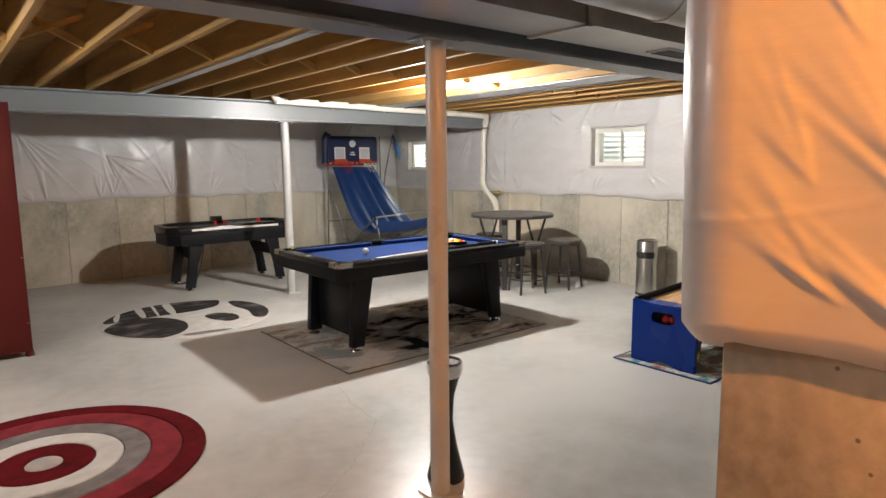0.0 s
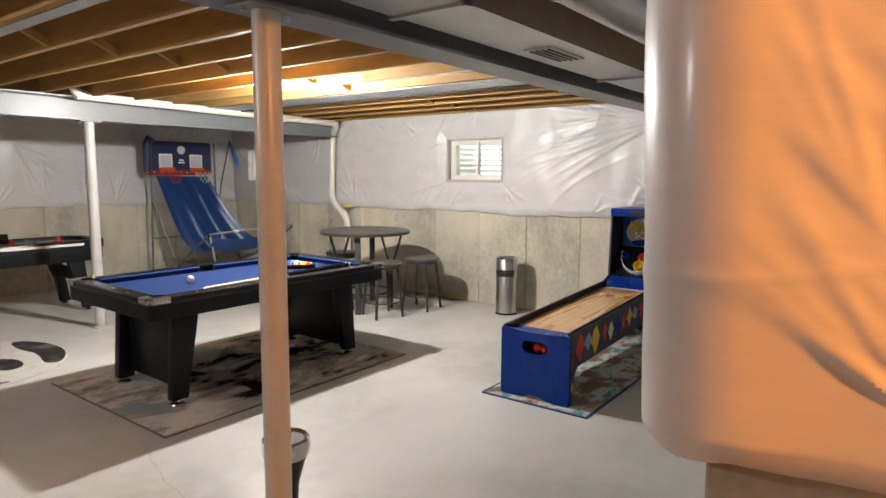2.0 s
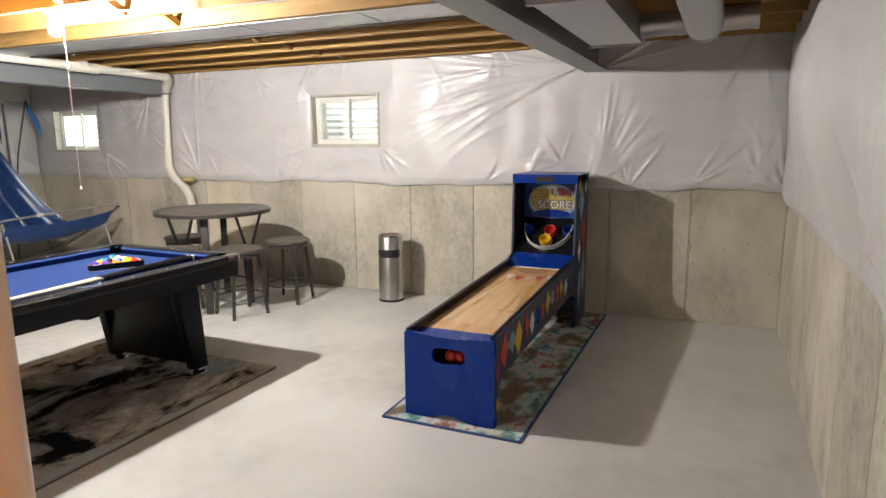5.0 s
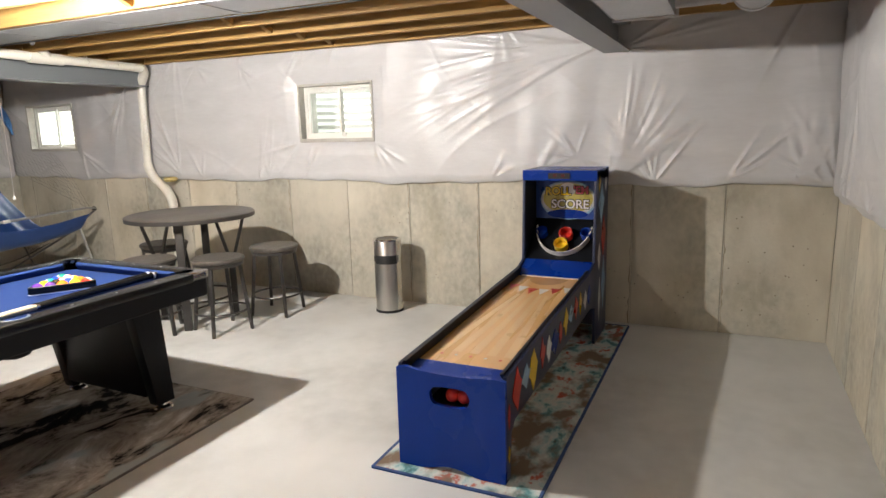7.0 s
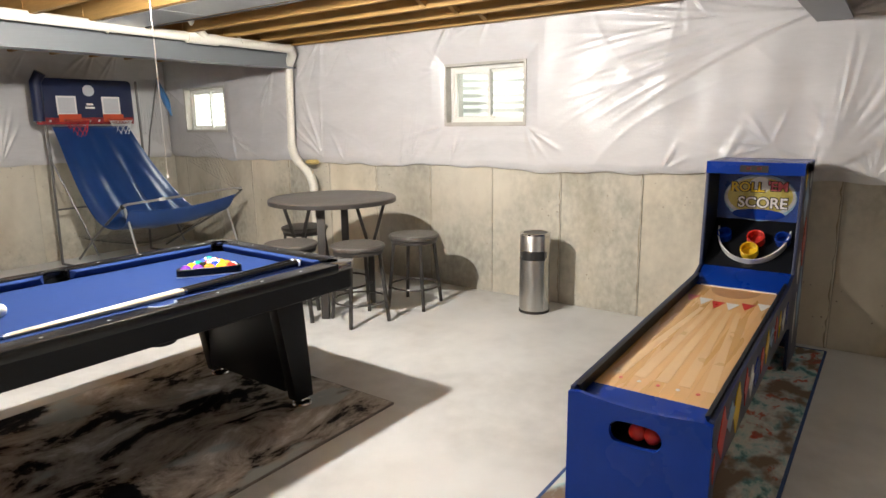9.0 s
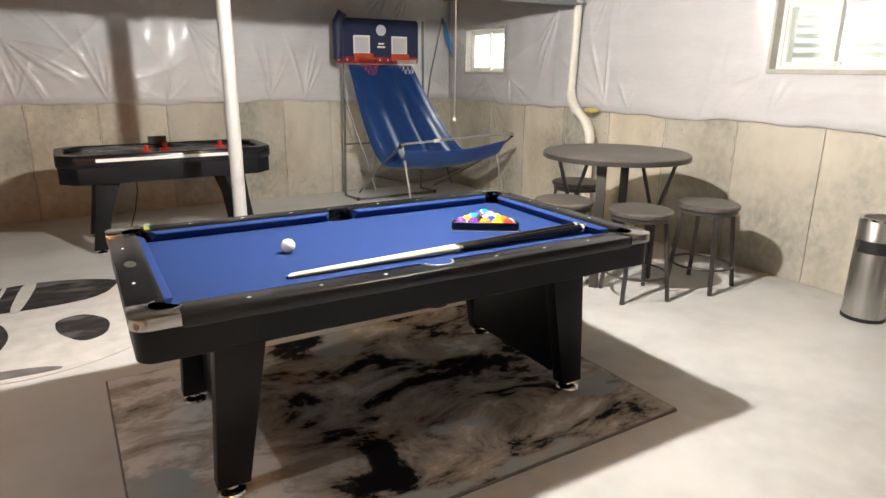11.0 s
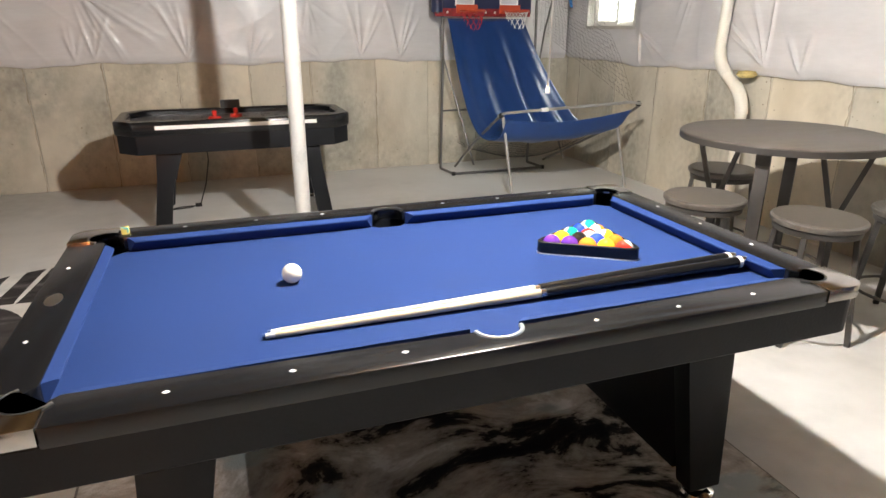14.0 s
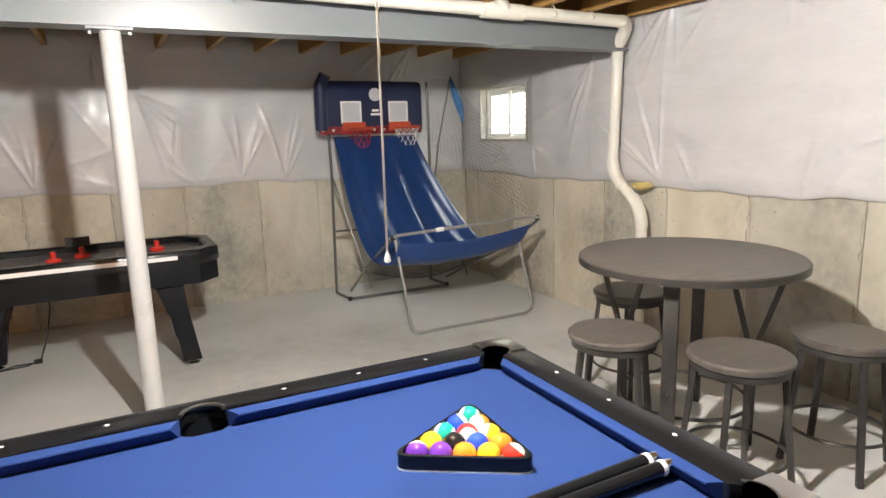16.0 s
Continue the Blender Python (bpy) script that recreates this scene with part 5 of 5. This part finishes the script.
def bar_stool():
    t = thing("bar_stool", "round backless stool with dark wood seat and steel legs", "stool", pose(6.15, 5.62, 0), "pub set")
    part("seat", lathe([(0.17, 0.562), (0.198, 0.566), (0.206, 0.578), (0.206, 0.592), (0.196, 0.6)], 40), M["stool_wood"], t)
    part("seat_ring", lathe([(0.16, 0.533), (0.19, 0.535), (0.192, 0.56), (0.16, 0.562)], 40), M["gun_metal"], t)
    for k in range(4):
        a = math.tau * k / 4 + math.pi / 4
        c, s = math.cos(a), math.sin(a)
        bm = bmesh.new()
        w = 0.0125
        p, q = Vector((0.23, 0, 0)), Vector((0.17, 0, 0.545))
        hexa(bm, [p + Vector(v) for v in ((-w, -w, 0), (w, -w, 0), (w, w, 0), (-w, w, 0))] + [q + Vector(v) for v in ((-w, -w, 0), (w, -w, 0), (w, w, 0), (-w, w, 0))])
        bmesh.ops.transform(bm, matrix=Matrix.Rotation(a, 4, "Z"), verts=bm.verts[:])
        part("leg", finish(bm, 0.002), M["gun_metal"], t)
    part("foot_ring", tube([(0.205 * math.cos(math.tau * k / 40), 0.205 * math.sin(math.tau * k / 40), 0.17) for k in range(40)], 0.008, 8, closed=True), M["gun_metal"], t)
    return t


_stool = bar_stool()
_stool.matrix_basis = pose(6.15, 5.62, 0, 0, 0, -20)
for x, y, a in ((6.72, 5.53, 10), (5.915, 6.105, 38), (6.52, 6.62, 5)):
    copy_thing(_stool, pose(x, y, 0, 0, 0, a))


# ---- bins ----
def ash_bin():
    t = thing("litter_bin", "tall brushed stainless ashtray bin beside the wall", "bin", pose(7.1, 4.615, 0))
    r = 0.118
    part("shell", lathe([(r, 0.02), (r, 0.625), (r - 0.004, 0.632), (r - 0.012, 0.634)], 40), M["brushed"], t)
    part("base_ring", lathe([(r + 0.003, 0.0), (r + 0.004, 0.018), (r, 0.022)], 40), M["rubber"], t)
    part("rim", ring_prism([((r + 0.003) * math.cos(k * math.tau / 40), (r + 0.003) * math.sin(k * math.tau / 40)) for k in range(40)], [((r - 0.02) * math.cos(k * math.tau / 40), (r - 0.02) * math.sin(k * math.tau / 40)) for k in range(40)], 0.622, 0.64, 0.003), M["chrome"], t)
    part("ash_tray", lathe([(0.09, 0.625), (0.095, 0.637)], 30), M["gun_metal"], t)
    bm = bmesh.new()
    rows = [[], []]
    for k in range(17):
        a = radians(150 + 100 * k / 16)
        for j, z in enumerate((0.43, 0.505)):
            rows[j].append((bm.verts.new(((r + 0.0015) * math.cos(a), (r + 0.0015) * math.sin(a), z)), bm.verts.new(((r - 0.01) * math.cos(a), (r - 0.01) * math.sin(a), z))))
    for k in range(16):
        (a, ai), (b, bi), (c, ci), (d, di) = rows[0][k], rows[0][k + 1], rows[1][k + 1], rows[1][k]
        bm.faces.new((a, b, c, d))
        bm.faces.new((di, ci, bi, ai))
        bm.faces.new((d, c, ci, di))
        bm.faces.new((ai, bi, b, a))
    part("opening", bm, M["rubber"], t, "dark curved litter opening")
    for a in (150, 250):
        a = radians(a)
        part("opening_bracket", box((r) * math.cos(a) - 0.008, r * math.cos(a) + 0.004, r * math.sin(a) - 0.012, r * math.sin(a) + 0.012, 0.45, 0.5, 0.003), M["gun_metal"], t)


ash_bin()


def ash_stand():
    t = thing("ashtray_stand", "black hourglass ashtray stand with a chrome top", "ashtray", pose(2.55, 2.81, 0))
    part("body", lathe([(0.09, 0.0), (0.093, 0.012), (0.082, 0.06), (0.056, 0.17), (0.036, 0.3), (0.044, 0.42), (0.066, 0.5), (0.076, 0.525)], 36), M["black_rail"], t)
    # dark disc added to darken the inside of the chrome bowl
    part("bowl_disc", lathe([(0.02, 0.578), (0.06, 0.582), (0.066, 0.588), (0.05, 0.5895)], 28), M["rubber"], t, "dark disc in the bowl")
    part("ash_bowl", lathe([(0.076, 0.525), (0.084, 0.535), (0.088, 0.56), (0.086, 0.59), (0.078, 0.598), (0.06, 0.58), (0.02, 0.575)], 36), M["chrome"], t, "chrome ashtray bowl")


ash_stand()


def red_locker():
    t = thing("red_cabinet", "tall dark red steel cabinet standing on short feet", "cabinet", pose(0.83, 6.77, 0))
    part("body", box(-0.42, 0.42, -0.2, 0.18, 0.045, 2.05, 0.008), M["red_steel"], t)
    for s in (-1, 1):
        part("door", box(min(0, s * 0.405) + 0.003, max(0, s * 0.405) - 0.003, -0.212, -0.201, 0.08, 2.02, 0.004), M["red_steel"], t)
        for y in (-0.16, 0.14):
            part("foot", lathe([(0.035, 0.0), (0.03, 0.03), (0.02, 0.05)], 14, at=(s * 0.4, y, 0)), M["red_steel"], t)
    for z in (0.28, 0.82):
        part("rivet", lathe([(0.006, 0), (0.006, 0.004)], 8, at=(0.405, -0.205, z)), M["white"], t)


red_locker()


# ---- air hockey ----
def air_hockey():
    t = thing("air_hockey_table", "black air hockey table with a white side stripe", "game table", pose(3.715, 8.77, 0))
    L, W, c = 0.835, 0.385, 0.13
    o = lambda g, k=0.0: [(-L + g + c, -W + g), (L - g - c, -W + g), (L - g, -W + g + c), (L - g, W - g - c), (L - g - c, W - g), (-L + g + c, W - g), (-L + g, W - g - c), (-L + g, -W + g + c)]
    part("body", prism(o(0.012), 0.57, 0.75, 0.008), M["black"], t)
    part("rim", ring_prism(o(0.0), o(0.07), 0.70, 0.80, 0.01), M["black_rail"], t)
    part("playing_surface", prism(o(0.065), 0.74, 0.757), M["air_surface"], t, "dark grey perforated playing surface")
    for s in (-1, 1):
        part("goal", box(s * (L - 0.075) - 0.006, s * (L - 0.075) + 0.006, -0.13, 0.13, 0.757, 0.79), M["rubber"], t)
        part("side_stripe", box(-0.56, 0.56, s * W - 0.006 * (s > 0) - 0.003 * (s < 0), s * W + 0.003 * (s > 0) + 0.006 * (s < 0), 0.745, 0.772), M["white"], t, "white stripe along the side")
        for sy in (-1, 1):
            x0, x1 = s * 0.42, s * 0.6
            prof = [(s * 0.40, 0.58), (s * 0.58, 0.58), (s * 0.60, 0.38), (s * 0.655, 0.03), (s * 0.54, 0.03), (s * 0.50, 0.3)]
            leg = part("leg", prism(prof, sy * 0.3 - 0.03, sy * 0.3 + 0.03, 0.006, axis="y"), M["black"], t)
            part("foot_leveller", lathe([(0.04, 0), (0.042, 0.01), (0.02, 0.02), (0.014, 0.032)], 18, at=(s * 0.598, sy * 0.3, 0)), M["chrome"], leg)
        part("leg_brace", box(s * 0.48 - 0.012, s * 0.48 + 0.012, -0.27, 0.27, 0.36, 0.5, 0.003), M["black"], t)
    box_ = part("score_box", box(-0.1, 0.05, 0.27, 0.31, 0.80, 0.865, 0.006), M["rubber"], t, "black score unit")
    part("power_cable", tube([(-0.25, 0.2, 0.6), (-0.24, 0.24, 0.4), (-0.28, 0.26, 0.2), (-0.34, 0.27, 0.03), (-0.42, 0.25, 0.006), (-0.6, 0.22, 0.006), (-0.5, 0.29, 0.006), (-0.37, 0.29, 0.007)], 0.005, 6), M["rubber"], t)
    part("plug", box(-0.385, -0.335, 0.275, 0.31, 0.0, 0.026, 0.006), M["rubber"], t)


M["air_surface"] = material("air_table_surface", (0.05, 0.045, 0.045), 0.3, vary=0.25, scale=20, fine=90, bump=0.05)
air_hockey()


def mallet():
    t = thing("hockey_pusher", "red plastic air hockey pusher on the table", "pusher", pose(3.56, 8.72, 0.757), "air hockey pushers")
    part("base", lathe([(0.046, 0.0), (0.048, 0.012), (0.042, 0.024), (0.03, 0.026)], 24), M["red"], t)
    part("knob", lathe([(0.02, 0.02), (0.016, 0.04), (0.02, 0.058), (0.012, 0.07)], 18), M["red"], t)
    return t


_mallet = mallet()
for x, y in ((3.72, 8.83), (4.18, 8.8)):
    copy_thing(_mallet, pose(x, y, 0.757))


# ---- basketball game ----
def basketball_game():
    t = thing("basketball_game", "folding twin-hoop basketball game with blue nylon ramp and steel frame", "arcade game", pose(6.3, 8.9, 0))
    ox, oy = 6.3, 8.9
    def P(x, y, z):
        return (x - ox, y - oy, z)
    r = 0.0135
    T = M["frame_dark"]
    for x in (5.76, 6.78):
        part("upright", tube([P(x, 9.72, 0.02), P(x, 9.66, 1.2), P(x - 0.03, 9.62, 2.0)], r, 10), T, t)
        part("base_rail", tube([P(x, 9.72, 0.016), P(x + 0.03, 9.42, 0.016)], r, 10), T, t)
        part("foot_cap", lathe([(0.02, 0), (0.02, 0.035)], 10, at=P(x + 0.03, 9.42, 0)), M["rubber"], t)
        part("strut", tube([P(x, 9.66, 1.15), P(x + 0.12, 9.4, 0.5), P(x + 0.2, 9.3, 0.12)], 0.01, 8), T, t)
        part("strut", tube([P(x, 9.68, 0.62), P(x + 0.2, 9.5, 0.64)], 0.008, 8), T, t)
    part("cross_rail", tube([P(5.76, 9.68, 0.62), P(6.78, 9.68, 0.62)], 0.01, 8), T, t)
    part("base_rail", tube([P(5.79, 9.42, 0.016), P(6.81, 9.42, 0.016)], r, 10), T, t)
    S = M["steel_tube"]
    part("front_leg", tube([P(5.79, 8.31, 0.73), P(5.845, 8.2, 0.10), P(5.86, 8.18, 0.04), P(5.91, 8.17, 0.015), P(6.88, 8.17, 0.015), P(6.94, 8.17, 0.04), P(6.955, 8.18, 0.10), P(6.87, 8.25, 0.62)], 0.0125, 12), S, t, "bent silver front leg")
    part("front_bar", tube([P(5.76, 8.34, 0.735), P(5.80, 8.28, 0.765), P(6.88, 8.12, 0.83), P(6.97, 8.1, 0.82), P(7.0, 8.16, 0.79)], 0.0125, 12), S, t, "silver bar across the front")
    part("side_bar", tube([P(5.77, 8.33, 0.735), P(5.72, 8.75, 0.45), P(5.8, 9.4, 0.1)], 0.012, 10), T, t)
    part("side_bar", tube([P(7.0, 8.14, 0.8), P(6.95, 8.5, 0.55), P(6.8, 9.4, 0.1)], 0.012, 10), T, t)
    part("bar_sleeve", tube([P(6.1, 8.235, 0.783), P(6.16, 8.226, 0.787)], 0.017, 10), M["white"], t)
    for p in ((5.78, 8.32, 0.74), (6.97, 8.12, 0.815)):
        part("hinge", blob(0.024, P(*p), 10, 8), M["rubber"], t)
    # ramp of nylon, from under the hoops to the front bar
    prof = [(9.46, 1.50), (9.32, 1.32), (9.15, 1.1), (8.95, 0.86), (8.75, 0.65), (8.58, 0.54), (8.42, 0.52), (8.3, 0.57), (8.245, 0.71)]
    nu, rows = 57, []
    bm = bmesh.new()
    fine = []
    for k in range(len(prof) - 1):
        for s in range(4):
            f = s / 4
            p0, p1, p2, p3 = [prof[max(0, min(len(prof) - 1, k + d))] for d in (-1, 0, 1, 2)]
            fine.append(tuple(0.5 * (2 * b + (c - a) * f + (2 * a - 5 * b + 4 * c - d) * f * f + (3 * b - a - 3 * c + d) * f ** 3) for a, b, c, d in zip(p0, p1, p2, p3)))
    fine.append(prof[-1])
    for i, (y, z) in enumerate(fine):
        v = i / (len(fine) - 1)
        left = 5.73 + 0.06 * v - 0.075 * math.sin(math.pi * v) ** 1.5
        right = 6.52 + 0.42 * v ** 1.3
        row = []
        for k in range(nu):
            u = k / (nu - 1)
            fold = 0.03 * (math.sin(u * 23 + 2.2 * v + 1.2 * math.sin(3 * v)) + 0.5 * math.sin(u * 37 - 3 * v)) * math.sin(math.pi * min(1, v * 1.1)) * (0.4 + 0.6 * u)
            sag = -0.05 * math.sin(math.pi * u) * min(1, v * 1.6)
            row.append(bm.verts.new(P(left + (right - left) * u, y - fold * 0.75 - 0.09 * u * v, z + sag + fold * 0.65 + 0.05 * u * v)))
        rows.append(row)
    for a, b in zip(rows, rows[1:]):
        for k in range(nu - 1):
            bm.faces.new((a[k], a[k + 1], b[k + 1], b[k]))
    ramp = part("ramp_cloth", bm, M["tarp"], t, "sagging blue nylon return ramp")
    ramp.modifiers.new("cloth", "SOLIDIFY").thickness = 0.004
    # backboard
    x0, x1, y, z0, z1 = 5.64, 6.68, 9.6, 1.52, 2.0
    board = part("backboard", prism(rounded(x0 - ox, x1 - ox, z0, z1, 0.05), y - oy, y - oy + 0.018, 0.003, axis="y"), M["navy"], t, "navy printed backboard")
    def plate(a, b, c, d, mat, nm="panel", k=0.003):
        part(nm, box(a - ox, b - ox, y - oy - k, y - oy + 0.001, c, d), M[mat], board)
    for a in (5.86, 6.33):
        plate(a, a + 0.20, 1.62, 1.82, "white", "target_square")
        plate(a + 0.018, a + 0.182, 1.638, 1.802, "pale_board", "target_square", 0.005)
    plate(x0 + 0.01, x1 - 0.01, z0 + 0.004, z0 + 0.075, "dark_red", "red_band")
    part("badge", tube([P(6.2, y - 0.006, 1.88), P(6.2, y, 1.88)], 0.06, 20), M["pale_board"], board, "round pale score badge")
    for k, w in ((0, 0.05), (1, 0.035)):
        plate(6.2 - w, 6.2 + w, 1.69 + 0.035 * k, 1.71 + 0.035 * k, "white", "lettering_bar")
    for k in range(10):
        plate(x0 + 0.03 + 0.1 * k, x0 + 0.05 + 0.1 * k, z0 + 0.03, z0 + 0.05, "white", "star_spot", 0.005)
    part("padded_arm", tube([P(5.66, 9.56, 1.56), P(5.66, 9.54, 1.95), P(5.70, 9.5, 2.04)], 0.055, 14), M["navy"], t, "navy padded side sleeve")
    for cx in (5.98, 6.44):
        part("rim", tube([P(cx + 0.115 * math.cos(k * math.tau / 28), 9.44 + 0.115 * math.sin(k * math.tau / 28), 1.57) for k in range(28)], 0.009, 8, closed=True), M["orange"], t, "orange hoop")
        part("rim_plate", box(cx - 0.11 - ox, cx + 0.11 - ox, 9.585 - oy, 9.6 - oy, 1.55, 1.63, 0.003), M["orange"], t)
        bm = bmesh.new()
        for k in range(10):
            for sgn in (1, -1):
                pts = []
                for j in range(5):
                    a = math.tau * (k + sgn * j * 0.5) / 10
                    rr = 0.112 - 0.042 * (j / 4) ** 0.7
                    pts.append(P(cx + rr * math.cos(a), 9.44 + rr * math.sin(a), 1.565 - 0.045 * j))
                tube(pts, 0.0028, 5, bm=bm)
        part("net", bm, M["white_net"] if cx > 6.2 else M["red_net"], t, "knotted cord net")
    # slack catch net under the ramp
    bm = bmesh.new()
    def pouch(u, v):
        return Vector(P(5.8 + 1.1 * u, 9.35 - 1.0 * v + 0.1 * u * v, 0.42 - 0.3 * math.sin(math.pi * (0.12 + 0.8 * v)) * (0.6 + 0.4 * math.sin(math.pi * u)) + 0.28 * v))
    for k in range(27):
        tube([pouch(k / 26, v / 10) for v in range(11)], 0.0011, 3, bm=bm)
        tube([pouch(u / 10, k / 26) for u in range(11)], 0.0011, 3, bm=bm)
    part("catch_net", bm, M["dark_net"], t, "slack dark net under the ramp")
    # side net, held out on the right
    bm = bmesh.new()
    def net_at(u, v):
        top = Vector(P(6.95 - 0.17 * (1 - u) , 9.6 - 0.1 * u, 2.02))
        low = Vector(P(6.60 + 0.38 * u, 9.4 - 1.2 * u, 1.45 - 0.65 * u))
        return top.lerp(low, v) + Vector((0.05 * math.sin(3 * v) * u, -0.12 * math.sin(math.pi * v) * u, 0))
    for k in range(25):
        tube([net_at(k / 24, v / 10) for v in range(11)], 0.0009, 3, bm=bm)
        tube([net_at(u / 10, k / 24) for u in range(11)], 0.0009, 3, bm=bm)
    part("side_net", bm, M["dark_net"], t, "loose dark side net")
    bm = bmesh.new()
    for k in range(8):
        v = k / 7
        w = 0.045 * math.sin(math.pi * min(1, v * 1.2) * 0.8 + 0.3)
        c = Vector(P(6.98 + 0.05 * v, 9.55 - 0.15 * v, 2.03 - 0.42 * v))
        bm.verts.new(c + Vector((-w, -0.01 * math.sin(6 * v), 0)))
        bm.verts.new(c + Vector((w, 0.02 * math.sin(7 * v), 0)))
    bm.verts.ensure_lookup_table()
    for k in range(7):
        bm.faces.new((bm.verts[2 * k], bm.verts[2 * k + 1], bm.verts[2 * k + 3], bm.verts[2 * k + 2]))
    strap = part("strap_cloth", bm, M["strap_blue"], t, "light blue hanging cloth")
    strap.modifiers.new("cloth", "SOLIDIFY").thickness = 0.004
    part("net_pole", tube([P(6.98, 9.55, 2.05), P(6.86, 9.62, 1.4), P(6.79, 9.68, 0.7)], 0.009, 8), T, t)


M["dark_red"] = material("dark_red_print", (0.28, 0.02, 0.025), 0.4, vary=0.4, scale=25, bump=0)
M["frame_dark"] = material("dark_grey_tube", (0.16, 0.155, 0.15), 0.4, metal=0.5, vary=0.1, bump=0.02)
M["pale_board"] = material("pale_printed_board", (0.55, 0.56, 0.58), 0.35, vary=0.05, bump=0)
M["red_net"] = material("red_net_cord", (0.5, 0.04, 0.05), 0.8, vary=0.1, bump=0.05)
M["strap_blue"] = material("light_blue_cloth", (0.05, 0.2, 0.5), 0.6, vary=0.15, bump=0.1)
basketball_game()


# ---- concrete wall panels ----
M["seam_stain"] = material("rust_stained_concrete", (0.3, 0.255, 0.18), 0.88, vary=0.35, scale=14, fine=60, bump=0.2, second=(0.42, 0.385, 0.3), second_at=(0.45, 0.6))
def panels(parent, edges, place, top):
    """One cast panel between two form joints, standing proud of the recessed joint."""
    for a, b in zip(edges, edges[1:]):
        bm = bmesh.new()
        p = [place(u, d) for u, d in ((a + 0.0019, 0), (b - 0.0019, 0), (b - 0.0019, -0.012), (a + 0.0019, -0.012))]
        hexa(bm, [(x, y, 0.0) for x, y in p] + [(x, y, top) for x, y in p])
        bmesh.ops.recalc_face_normals(bm, faces=bm.faces[:])
        part("panel", finish(bm, 0.003, 1), M["concrete"], parent)
    rng = random.Random(len(edges))
    for u in edges[1:-1]:
        if rng.random() < 0.3:
            continue
        bm = bmesh.new()
        side = rng.choice((-1, 1))
        rows = []
        n = 26
        for k in range(n + 1):
            z = top * 0.98 * k / n
            w = 0.004 + 0.02 * rng.random() ** 1.5
            rows.append([bm.verts.new((*place(u + side * o, up), z)) for o, up in ((0.003, -0.002), (0.005 + w * 0.4, 0.0006), (0.006 + w, -0.0004))])
        for p, q in zip(rows, rows[1:]):
            for k in (0, 1):
                bm.faces.new((p[k], p[k + 1], q[k + 1], q[k]))
        bmesh.ops.recalc_face_normals(bm, faces=bm.faces[:])
        part("seam_stain", bm, M["seam_stain"], parent, "brown run-off stain along a form joint")


panels(wall_east, [SOUTH, 1.98, 2.62, 3.25, 3.88, 4.54, 5.19, 5.85, 6.52, 7.17, 7.8, 8.45, 9.1, 9.75, NORTH], lambda u, d: (EAST - d, u), 1.2)
panels(wall_north, [WEST + k * 0.61 for k in range(8)] + [1.47, 2.08, 2.69, 3.3, 3.92, 4.51, 5.15, 5.72, 6.3, 6.88, EAST], lambda u, d: (u, NORTH - d), 1.2)
panels(wall_south, [CORNER, 2.9, 3.5, 4.1, 4.72, 5.33, 5.94, 6.55, 7.0, EAST], lambda u, d: (u, SOUTH + d), 1.2)
panels(wall_return, [REAR, -2.4, -1.8, -1.2, -0.6, 0.05, 0.66, SOUTH], lambda u, d: (CORNER - d, u), 1.2)
